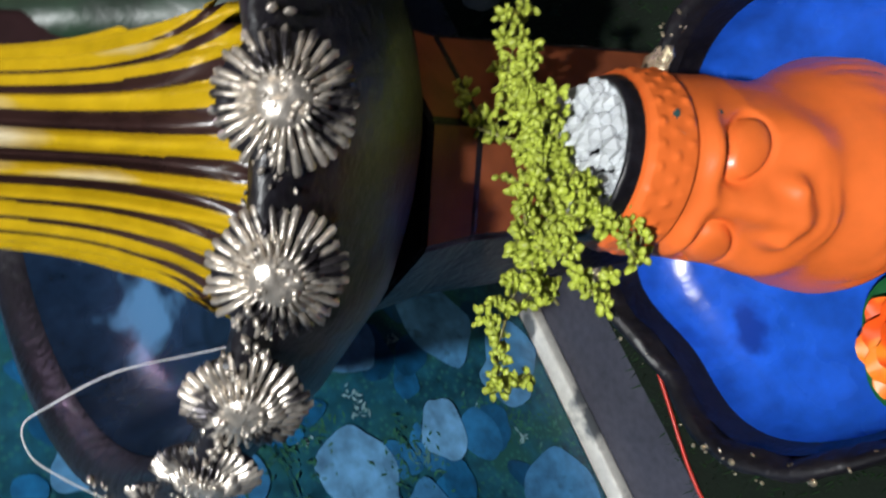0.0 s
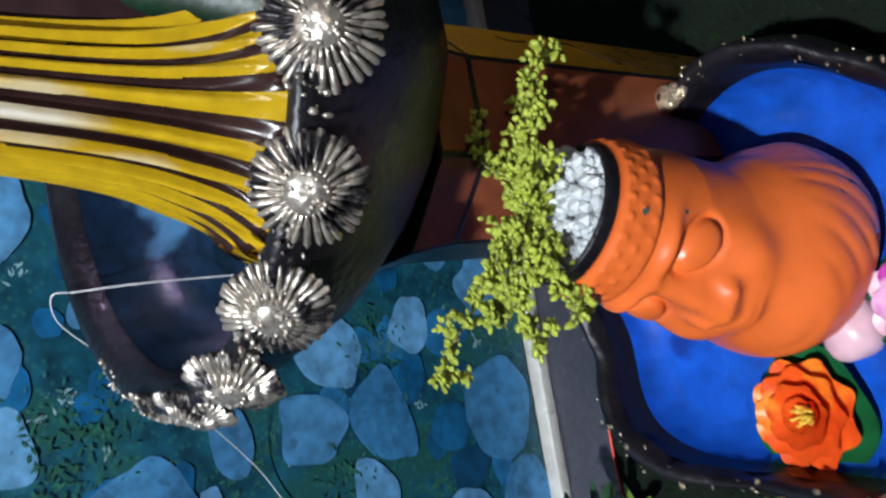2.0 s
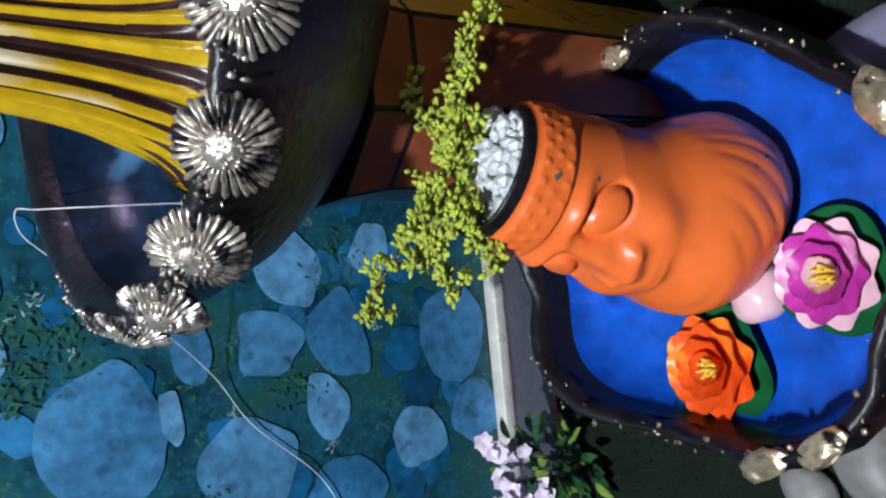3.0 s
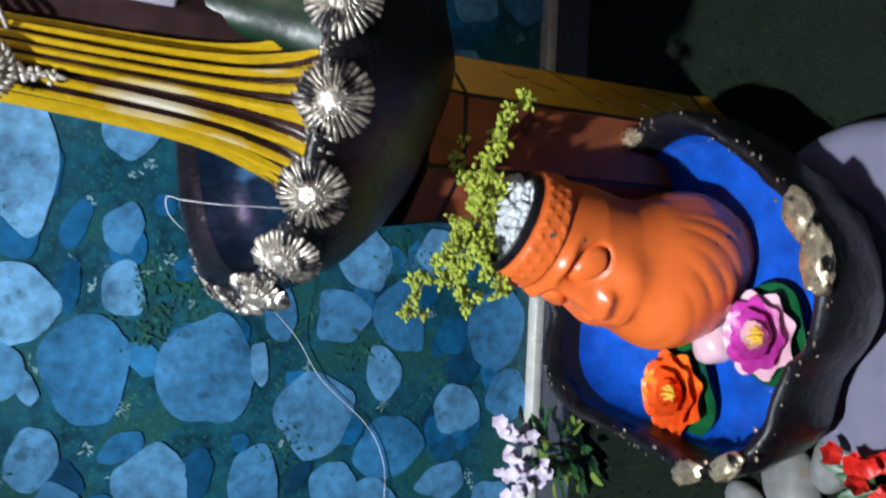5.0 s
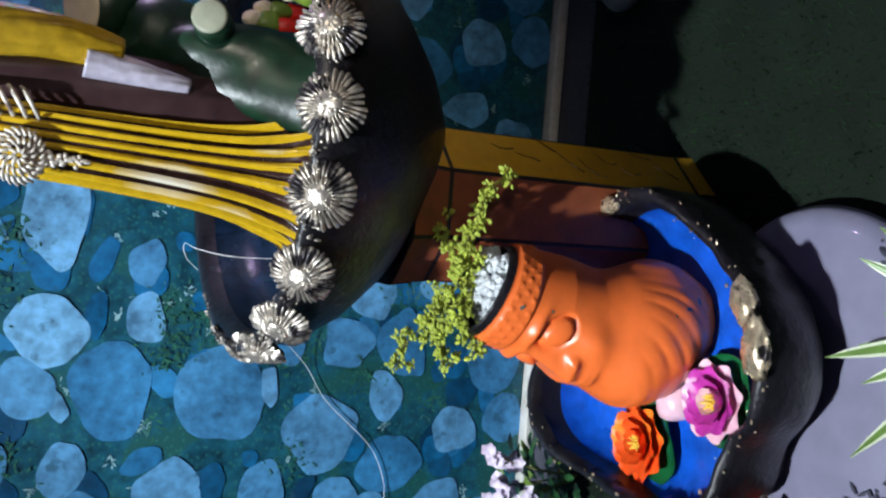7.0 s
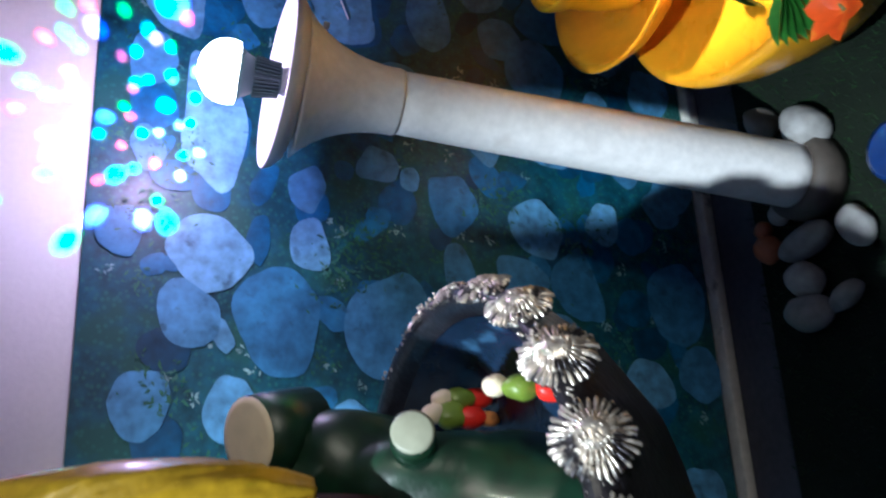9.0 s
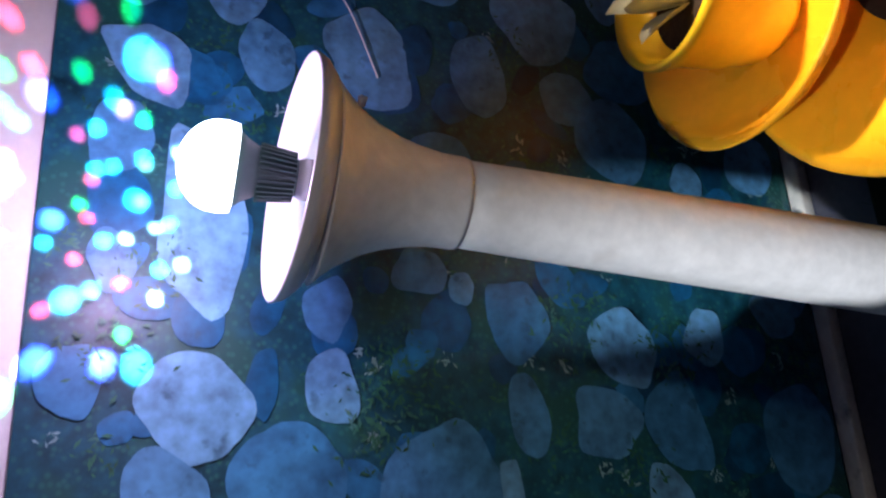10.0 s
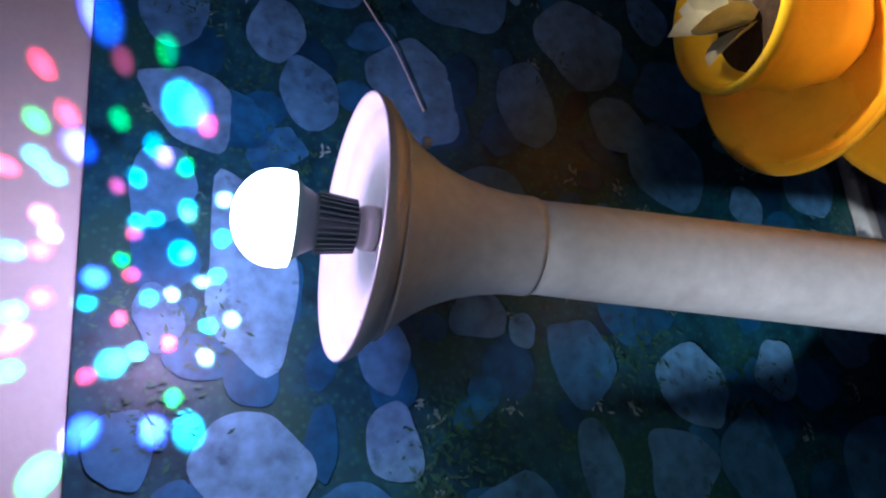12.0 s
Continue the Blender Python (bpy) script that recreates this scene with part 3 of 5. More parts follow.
def party_bulb():
    bulb = thing("party_bulb", "lit white party bulb with dark ribbed body in the dish", "light bulb")
    bulb.matrix_world = on_post(0.7640)
    part("socket", lathe([(0.016, 0.0), (0.019, 0.001), (0.019, 0.010), (0.017, 0.016), (0.014, 0.017)], 32), M_GREY, bulb, "grey round socket collar")
    body = lathe([(0.012, 0.012), (0.0165, 0.016), (0.0185, 0.030), (0.022, 0.050), (0.0285, 0.062), (0.034, 0.068), (0.030, 0.070)], 36)
    part("body", body, M_SINK, bulb, "dark green-grey tapered body")
    for k in range(30):
        a = 2 * math.pi * k / 30
        rib = box(bmesh.new(), 0.0165, 0.0225, -0.0007, 0.0007, 0.018, 0.050)
        for v in rib.verts:
            if v.co.z > 0.04:
                v.co.x += 0.004
        bmesh.ops.rotate(rib, verts=rib.verts, cent=(0, 0, 0), matrix=Matrix.Rotation(a, 3, "Z"))
        part("rib", rib, M_SINK, bulb, smooth=False)
    dome = [(0.030, 0.068), (0.0385, 0.070), (0.0400, 0.078), (0.0400, 0.084)] + [(0.040 * math.cos(a), 0.084 + 0.034 * math.sin(a)) for a in (radians(9 * k) for k in range(1, 10))] + [(0.0012, 0.118)]
    d = part("dome", lathe(dome, 40), M_DOME, bulb, "glowing milky white dome")
    d.visible_shadow = False


party_bulb()


# ---- fountain with the upper bowl ----
BC, BA, BB = Vector((-0.578, -0.345, 0.0)), 0.270, 0.250   # rim centre and half axes


def rim_z(y):
    return 0.634 + 0.055 * (y + 0.595)


def ring(scale, drop, wave=0.0, n=96, shrink=0.0):
    out = []
    for j in range(n):
        a = 2 * math.pi * j / n
        k = scale * (1 + wave * noise.noise(Vector((math.cos(a) * 3, math.sin(a) * 3, drop * 20))))
        x, y = BC.x + (BA * k - shrink) * math.cos(a), BC.y + (BB * k - shrink) * math.sin(a)
        out.append((x, y, rim_z(BC.y + BB * math.sin(a)) * (1 - min(1, drop * 3)) + 0.64 * min(1, drop * 3) - drop))
    return out


def fountain():
    f = thing("fountain", "black fountain with silver shell flowers round its upper bowl", "fountain", place=(BC.x, BC.y, 0))
    off = Matrix.Translation((-BC.x, -BC.y, 0))
    def put(name, bm, mat, label="", parent=f, smooth=True):
        bmesh.ops.transform(bm, matrix=off, verts=bm.verts)
        return part(name, bm, mat, parent, label, smooth)
    rows = [ring(0.20, 0.245), ring(0.34, 0.225), ring(0.52, 0.195, 0.03), ring(0.72, 0.150, 0.03), ring(0.87, 0.100, 0.03), ring(0.96, 0.055, 0.02), ring(1.0, 0.018, 0.02), ring(1.0, 0.004), ring(0.985, 0.0), ring(0.95, 0.001), ring(0.915, 0.008), ring(0.895, 0.022)]
    put("bowl", grid_surface(rows, True, True), M_BLACK, "glossy black oval bowl")
    rows = [ring(0.893, 0.022), ring(0.87, 0.05), ring(0.83, 0.075), ring(0.74, 0.095), ring(0.4, 0.10), ring(0.02, 0.10)]
    put("bowl_lining", grid_surface(rows, True, False, True), M_BOWLBLUE, "dark inside washed with pale blue")
    # column: eight sides, the ones in front painted yellow and brown
    rings = []
    for z, r in ((-0.005, 0.112), (0.03, 0.108), (0.42, 0.108), (0.47, 0.116)):
        rings.append([(-0.648 + r * math.cos(radians(-44 + 22.5 + 45 * k)), -0.371 + r * math.sin(radians(-44 + 22.5 + 45 * k)), z) for k in range(8)])
    bm = grid_surface(rings, True, True, True, None, lambda i, j: {7: 1, 6: 2, 5: 2}.get(j, 0))
    bmesh.ops.bevel(bm, geom=[e for e in bm.edges if len(e.link_faces) == 2], offset=0.003, segments=2, affect="EDGES")
    column = put("column", bm, (M_BLACK, M_PANEL, M_TERRA), "eight-sided column with yellow, brown and black faces", smooth=False)
    # dark brush strokes of grass on the yellow face
    rng = random.Random(8)
    n = Vector((math.cos(radians(-44)), math.sin(radians(-44)), 0))
    e = Vector((-n.y, n.x, 0))
    bm = bmesh.new()
    for k in range(9):
        c = Vector((-0.648, -0.371, 0.05 + 0.033 * k)) + n * 0.1002 + e * rng.uniform(-0.02, 0.02)
        pts = [c + e * (0.006 * math.sin(t * 2 + k)) * 1.4 + Vector((0, 0, 0.022 * t)) + e * 0.010 * t * t for t in (0, 0.5, 1, 1.5)]
        tube(pts, 0.0012, 0.0004, 6, bm)
    tagged(put("brush_strokes", bm, M_FOLD, "dark painted grass strokes", column), kind="stuff")
    return f


FOUNTAIN = fountain()


def shell_flower_mesh(seed):
    """A silver flower of two rows of narrow ribs round a knobbly heart; faces +z."""
    rng, bm = random.Random(seed), bmesh.new()
    for count, r_in, r_out, lift, w in ((32, 0.011, 0.0335, 0.004, 0.0041), (26, 0.011, 0.0215, 0.0085, 0.0031)):
        for k in range(count):
            a = 2 * math.pi * (k + rng.uniform(-0.2, 0.2)) / count
            out, side = Vector((math.cos(a), math.sin(a), 0)), Vector((-math.sin(a), math.cos(a), 0))
            end = r_out * rng.uniform(0.93, 1.04)
            rows = []
            for t in (0, 0.3, 0.7, 0.93, 1.0):
                r = r_in + (end - r_in) * t
                z = lift + 0.0045 * math.sin(math.pi * (0.15 + 0.75 * t)) - 0.004 * t
                ww = w * (0.5 + 0.55 * t) * (1 if t < 0.95 else 0.4) * 0.55
                c = out * r + Vector((0, 0, z))
                rows.append([c - side * ww - Vector((0, 0, 0.002)), c - side * ww * 0.4 + Vector((0, 0, 0.0012)), c + side * ww * 0.4 + Vector((0, 0, 0.0012)), c + side * ww - Vector((0, 0, 0.002))])
            grid_surface(rows, False, bm=bm)
    rows = [[(r * math.cos(a), r * math.sin(a), z) for a in (2 * math.pi * j / 20 for j in range(20))] for r, z in ((0.0138, 0.002), (0.0138, 0.009), (0.0118, 0.0125), (0.006, 0.0140), (0.001, 0.0145))]
    grid_surface(rows, True, False, True, bm)
    for v in bm.verts:
        r = math.hypot(v.co.x, v.co.y)
        if r < 0.012 and v.co.z > 0.008:
            v.co.z += 0.002 * noise.noise(v.co * 420)
    for k in range(24):
        a, r = rng.uniform(0, 6.28), 0.0115 * math.sqrt(rng.random())
        made = bmesh.ops.create_icosphere(bm, subdivisions=1, radius=rng.uniform(0.0014, 0.0024))["verts"]
        bmesh.ops.translate(bm, verts=made, vec=(r * math.cos(a), r * math.sin(a), 0.0130))
    # dark ground between the ribs
    bmesh.ops.recalc_face_normals(bm, faces=bm.faces)
    rows = [[(r * math.cos(a), r * math.sin(a), z) for a in (2 * math.pi * j / 28 for j in range(28))] for r, z in ((0.030, -0.004), (0.0295, 0.0025), (0.012, 0.0045))]
    ground = grid_surface(rows, True)
    bmesh.ops.recalc_face_normals(ground, faces=ground.faces)
    for f in ground.faces:
        f.material_index = 1
    data = bpy.data.meshes.new("tmp")
    ground.to_mesh(data)
    ground.free()
    bm.from_mesh(data)
    bpy.data.meshes.remove(data)
    return bm


def rim_flowers():
    meshes = [mesh_of(shell_flower_mesh(s), "shell_flower", (M_SILVER, M_BLACK)) for s in range(3)]
    # angle along the rim, and size
    places = [(168, 0.8), (-178, 0.95), (-162, 1.02), (-144, 1.06), (-125.5, 1.08), (-106, 1.1), (-87, 1.08), (-70, 1.08), (-52, 1.05), (-34, 0.98), (-17, 0.9), (-1, 0.85), (14, 0.8)]
    for i, (deg, size) in enumerate(places):
        a = radians(deg)
        x, y = BC.x + BA * 0.985 * math.cos(a), BC.y + BB * 0.985 * math.sin(a)
        n = Vector((math.cos(a) / BA, math.sin(a) / BB, 0)).normalized()
        face = (n + Vector((0, 0, 0.55))).normalized()
        z = rim_z(y) - 0.016
        ob = new("shell_flower", meshes[i % 3])
        ob.parent = FOUNTAIN
        m = Matrix.Translation(Vector((x, y, z)) + face * 0.002) @ face.to_track_quat("Z", "Y").to_matrix().to_4x4() @ Matrix.Rotation(i * 1.3, 4, "Z") @ Matrix.Scale(size, 4)
        ob.matrix_basis = Matrix.Translation((-BC.x, -BC.y, 0)) @ m
        tagged(ob, "silver shell flower with fine ribs")
    # knobbly silver shell grit between them
    rng, bm = random.Random(3), bmesh.new()
    for _ in range(1300):
        a = radians(rng.uniform(-215, 40))
        k = rng.uniform(0.955, 1.012)
        x, y = BC.x + BA * k * math.cos(a), BC.y + BB * k * math.sin(a)
        made = bmesh.ops.create_icosphere(bm, subdivisions=1, radius=rng.uniform(0.0010, 0.0030))["verts"]
        bmesh.ops.scale(bm, verts=made, vec=(rng.uniform(0.4, 1.6), rng.uniform(0.4, 1.6), rng.uniform(0.4, 1.6)))
        bmesh.ops.translate(bm, verts=made, vec=(x - BC.x, y - BC.y, rim_z(y) - rng.uniform(-0.002, 0.02)))
    part("shell_grit", bm, M_SILVER, FOUNTAIN, "silver grit between the flowers", kind="stuff")


rim_flowers()


def robed_statue():
    """A standing robed figure: flared pleated skirt, narrow waist, plain torso with a sash; one mesh."""
    n, cx, cy, levels = 608, -0.632, -0.365, 90
    pleats = 23
    def phase(a, t):
        return pleats * a + 2.2 * math.sin(a * 2 + 0.7) + 2.8 * t * math.sin(a + 0.9) + 0.8 * math.sin(5 * a + 4 * t)
    def angle(j, t):
        """The angle at which pleat line j runs at height t, so that the mesh follows the pleats."""
        want, a = pleats * 2 * math.pi * j / n, 2 * math.pi * j / n
        for _ in range(7):
            slope = pleats + 4.4 * math.cos(a * 2 + 0.7) + 2.8 * t * math.cos(a + 0.9) + 4.0 * math.cos(5 * a + 4 * t)
            a -= (phase(a, t) - want) / slope
        return a
    rows = []
    for i in range(levels + 1):
        t = i / levels
        z = 0.584 + 0.668 * t
        if t < 0.52:
            s = t / 0.52
            flare = math.exp(-s * 5.0)
            rx = 0.041 + 0.030 * flare + 0.006 * (1 - s) + 0.032 * math.exp(-s * 11)
            ry = 0.050 + 0.030 * flare + 0.006 * (1 - s) + 0.026 * math.exp(-s * 12)
            fold = 0.0020 + 0.0055 * (1 - s) ** 1.3
            x0 = cx + 0.022 * s
        else:
            s = (t - 0.52) / 0.48
            rx, ry, fold, x0 = 0.047 + 0.028 * math.sin(s * 2.6) - 0.03 * s * s, 0.050 + 0.014 * math.sin(s * 2.6) - 0.025 * s * s, 0.0006, cx + 0.022 + 0.03 * s
        row = []
        for j in range(n):
            a = angle(j, t)
            w = math.sin(pleats * 2 * math.pi * j / n)
            deep = 1 + 0.4 * math.sin(7.3 * (j * pleats // n))
            k = fold * deep * (w if w > 0 else -1.3 * abs(w) ** 1.5)
            drop = (0.014 * w + 0.012) * max(0, 1 - t * 14)
            row.append((x0 + (rx + k) * math.cos(a), cy + (ry + k) * math.sin(a), z - drop))
        rows.append(row)
    def paint(i, j):
        t = (i + 0.5) / levels
        if t < 0.52:
            return 1 if math.sin(pleats * 2 * math.pi * (j + 0.5) / n) < -0.42 + 0.36 * math.exp(-t * 5.0) + 0.20 * math.sin(5.1 * (j * pleats // n)) else 0
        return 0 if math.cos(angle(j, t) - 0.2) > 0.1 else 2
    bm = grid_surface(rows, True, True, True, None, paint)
    # sash over the hip and knotted belt ornament
    def add(other, index):
        for f in other.faces:
            f.material_index = index
        data = bpy.data.meshes.new("tmp")
        other.to_mesh(data)
        other.free()
        bm.from_mesh(data)
        bpy.data.meshes.remove(data)
    def drape(points, r0, r1, index, ripple=0.18):
        t = tube(smooth_path(points, 10), r0, r1, 28)
        for v in t.verts:
            k = min(range(len(points)), key=lambda q: abs(points[q][2] - v.co.z))
            a = math.atan2(v.co.y - points[k][1], v.co.x - points[k][0])
            v.co += Vector((math.cos(a), math.sin(a), 0)) * r1 * ripple * math.sin(9 * a + 30 * v.co.z)
        add(t, index)
    drape([(-0.535, -0.385, 1.20), (-0.530, -0.395, 1.07), (-0.512, -0.405, 0.97), (-0.506, -0.405, 0.87), (-0.516, -0.395, 0.80)], 0.040, 0.018, 6, 0.12)
    drape([(-0.526, -0.404, 0.835), (-0.532, -0.404, 0.785), (-0.540, -0.398, 0.725)], 0.0185, 0.0090, 4, 0.12)
    drape([(-0.555, -0.372, 1.12), (-0.548, -0.368, 0.95), (-0.548, -0.366, 0.82), (-0.556, -0.366, 0.68), (-0.565, -0.366, 0.58)], 0.042, 0.036, 2, 0.08)
    rng = random.Random(2)
    for k in range(60):
        a = -2.6 + 2.4 * k / 59
        b = bmesh.new()
        bmesh.ops.create_icosphere(b, subdivisions=2, radius=rng.uniform(0.002, 0.0038))
        bmesh.ops.translate(b, verts=b.verts, vec=(cx + 0.018 + 0.047 * math.cos(a), cy + 0.051 * math.sin(a), 0.925 + rng.uniform(-0.01, 0.01)))
        add(b, 3)
    for r, count, z in ((0.022, 24, 0.893), (0.013, 16, 0.893), (0.004, 8, 0.893)):   # rosette of the belt
        for k in range(count):
            a = 2 * math.pi * k / count
            here = [Vector((cx - 0.004 + q * math.cos(a + w), cy - 0.056 - 0.011 * (1 - q / 0.034) - lift, z + q * math.sin(a + w) * 0.9)) for q, w, lift in ((r, 0, 0), (r + 0.004, 0.12, 0.0025), (r + 0.008, 0.30, 0.0))]
            add(tube(smooth_path(here, 4), 0.0024, 0.0014, 7), 3)
    for k in range(5):   # arm rings
        z = 0.885 + 0.012 * k
        arc = [(-0.580 + 0.017 * math.cos(q), -0.398 - 0.026 * math.sin(q), z + 0.010 * math.cos(q)) for q in (radians(18 * w - 20) for w in range(13))]
        add(tube(arc, 0.0026, 0.0022, 8), 3)
    for k in range(46):   # pendant of the belt, tapering downwards
        t = k / 45
        b = bmesh.new()
        bmesh.ops.create_icosphere(b, subdivisions=2, radius=0.0050 - 0.0028 * t)
        bmesh.ops.translate(b, verts=b.verts, vec=(cx - 0.004 + rng.gauss(0, 0.011) * (1 - t), cy - 0.058 + 0.004 * t, 0.888 - 0.062 * t))
        add(b, 3)
    for k in range(5):   # toes below the hem
        b = bmesh.new()
        bmesh.ops.create_uvsphere(b, u_segments=14, v_segments=10, radius=0.0125 - 0.001 * k)
        bmesh.ops.scale(b, verts=b.verts, vec=(1.9, 0.9, 0.8))
        a = radians(172 + 17 * k)
        bmesh.ops.rotate(b, verts=b.verts, cent=(0, 0, 0), matrix=Matrix.Rotation(a, 3, "Z"))
        bmesh.ops.translate(b, verts=b.verts, vec=(cx + 0.099 * math.cos(a), cy + 0.104 * math.sin(a), 0.549))
        add(b, 5)
    foot = lathe([(0.085, 0.52), (0.085, 0.548), (0.06, 0.558)], 40, centre=(cx, cy, 0))
    add(foot, 2)
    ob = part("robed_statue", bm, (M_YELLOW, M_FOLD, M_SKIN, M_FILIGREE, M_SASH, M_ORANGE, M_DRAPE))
    tagged(ob, "painted robed statue in a pleated yellow skirt, standing in the bowl", "statue")


robed_statue()


def stump():
    """The glossy green trunk behind the figure, with sawn-off limbs."""
    t = thing("tree_trunk", "glossy dark green trunk with cream sawn limbs in the bowl", "tree trunk", place=(-0.51, -0.33, 0.49))
    def shift(bm):
        bmesh.ops.translate(bm, verts=bm.verts, vec=(0.51, 0.33, -0.49))
        return bm
    path = smooth_path([(-0.545, -0.40, 0.53), (-0.520, -0.375, 0.62), (-0.490, -0.33, 0.72), (-0.455, -0.265, 0.80), (-0.445, -0.25, 0.825)], 8)
    bm = tube(path, 0.064, 0.040, 22)
    for v in bm.verts:
        a = math.atan2(v.co.y + 0.35, v.co.x + 0.51)
        v.co.x += 0.006 * math.sin(6 * a + v.co.z * 9)
        v.co.y += 0.006 * math.cos(5 * a + v.co.z * 12)
        if v.co.z < 0.62:
            k = (0.62 - v.co.z) * 0.9
            v.co.x += (v.co.x + 0.53) * k * 4
            v.co.y += (v.co.y + 0.37) * k * 3
    part("trunk", shift(bm), M_GREEN, t)
    for end, root, r, paint in (((-0.453, -0.314, 0.838), (-0.443, -0.285, 0.775), 0.041, M_CREAM), ((-0.462, -0.425, 0.712), (-0.475, -0.355, 0.685), 0.021, M_CUTDULL)):
        limb = tube([Vector(root), Vector(root).lerp(Vector(end), 0.6), Vector(end)], r * 1.1, r, 20)
        l = part("limb", shift(limb), M_GREEN, t)
        way = (Vector(end) - Vector(root)).normalized()
        cut = lathe([(r * 0.96, 0), (r * 0.96, 0.003), (r * 0.8, 0.0045)], 24)
        bmesh.ops.transform(cut, matrix=Matrix.Translation(Vector(end) - way * 0.001) @ way.to_track_quat("Z", "Y").to_matrix().to_4x4(), verts=cut.verts)
        part("cut_end", shift(cut), paint, l, "cream painted sawn end" if paint == M_CREAM else "dull grey-green sawn end")


stump()


# ---- lower basin ----
DC = Vector((-0.820, -0.525, 0.0))
LIFT = 0.045   # the basin stands on the ceramic planter


def basin_ring(k, z, wave=1.0, n=120):
    """Leaf-shaped rim with shallow notches, drawn in or out by k."""
    out = []
    for j in range(n):
        a = 2 * math.pi * j / n
        r = 1.0 + wave * (0.045 * math.cos(5 * a + 0.6) + 0.03 * math.cos(3 * a - 0.9))
        d = (a + 1.97 + math.pi) % (2 * math.pi) - math.pi
        r -= wave * 0.10 * math.exp(-(d / 0.20) ** 2)
        out.append((DC.x + (0.205 * k) * r * math.cos(a) * (1 - 0.12 * math.sin(a)), DC.y + (0.243 * k) * r * math.sin(a), LIFT + z + 0.010 * wave * math.cos(5 * a + 0.6) * min(1, z * 8)))
    return out


def basin():
    b = thing("water_basin", "black leaf-shaped fountain basin painted bright blue inside", "basin", place=tuple(DC))
    off = Matrix.Translation(-DC)
    def put(name, bm, mat, label="", parent=b):
        bmesh.ops.transform(bm, matrix=off, verts=bm.verts)
        return part(name, bm, mat, parent, label)
    shell = [basin_ring(0.60, 0.012, 0.2), basin_ring(0.84, 0.02, 0.5), basin_ring(0.94, 0.050, 0.8), basin_ring(0.98, 0.085), basin_ring(0.985, 0.115), basin_ring(0.972, 0.136), basin_ring(0.955, 0.146), basin_ring(0.93, 0.147), basin_ring(0.905, 0.141), basin_ring(0.885, 0.128)]
    bm = grid_surface(shell, True, True)
    for v in bm.verts:
        v.co += Vector((0, 0, 1)) * 0.004 * noise.noise(v.co * 26) + Vector((v.co.x - DC.x, v.co.y - DC.y, 0)).normalized() * 0.005 * noise.noise(v.co * 34 + Vector((5, 0, 0)))
    put("shell", bm, M_BLACK, "glossy black outside and knobbly rim")
    inner = [basin_ring(0.886, 0.129), basin_ring(0.868, 0.10), basin_ring(0.82, 0.078), basin_ring(0.70, 0.066, 0.6), basin_ring(0.4, 0.062, 0.2), basin_ring(0.02, 0.062, 0)]
    put("lining", grid_surface(inner, True, False, True, None, lambda i, j: 1 if i < 1 else 0), (M_BASINBLUE, M_BLACK), "bright blue painted inside")
    # bronze bosses on the rim
    for deg, size in ((-78, 1.25), (-64, 1.1), (62, 1.0), (12, 0.9), (-142, 0.9), (-158, 0.9), (38, 0.8)):
        a = radians(deg)
        k = basin_ring(0.945, 0.146)[int((a % (2 * math.pi)) / (2 * math.pi) * 120) % 120]
        boss = bmesh.new()
        bmesh.ops.create_icosphere(boss, subdivisions=3, radius=0.019 * size)
        for v in boss.verts:
            v.co *= 1 + 0.25 * noise.noise(v.co * 60 + Vector((deg, 0, 0))) + 0.16 * noise.noise(v.co * 190 + Vector((0, deg, 0)))
            v.co = Vector((v.co.x * 1.5, v.co.y * 0.75, v.co.z * 0.42))
            v.co += Vector((0, 0, 0.0022 * math.sin(v.co.x * 520 + v.co.y * 300)))
        bmesh.ops.transform(boss, matrix=Matrix.Translation(k) @ Matrix.Rotation(a + 1.57, 4, "Z"), verts=boss.verts)
        put("boss", boss, M_GOLD, "worn bronze boss on the rim")
    rng, bm = random.Random(6), bmesh.new()
    rim = basin_ring(0.94, 0.147)
    for _ in range(240):
        p = Vector(rim[rng.randrange(120)])
        made = bmesh.ops.create_icosphere(bm, subdivisions=1, radius=rng.uniform(0.0007, 0.0020))["verts"]
        bmesh.ops.scale(bm, verts=made, vec=(rng.uniform(0.5, 2.4), rng.uniform(0.5, 2.4), 0.6))
        bmesh.ops.translate(bm, verts=made, vec=p + Vector((rng.uniform(-0.009, 0.009), rng.uniform(-0.009, 0.009), rng.uniform(-0.012, 0.002))))
    grit = put("rim_grit", bm, M_GOLD, "silver speckles on the rim")
    tagged(grit, kind="stuff")


basin()


# ---- terracotta head planter ----
HC, FACE, TALL = Vector((-0.750, -0.524, 0.106)), radians(212), 0.278


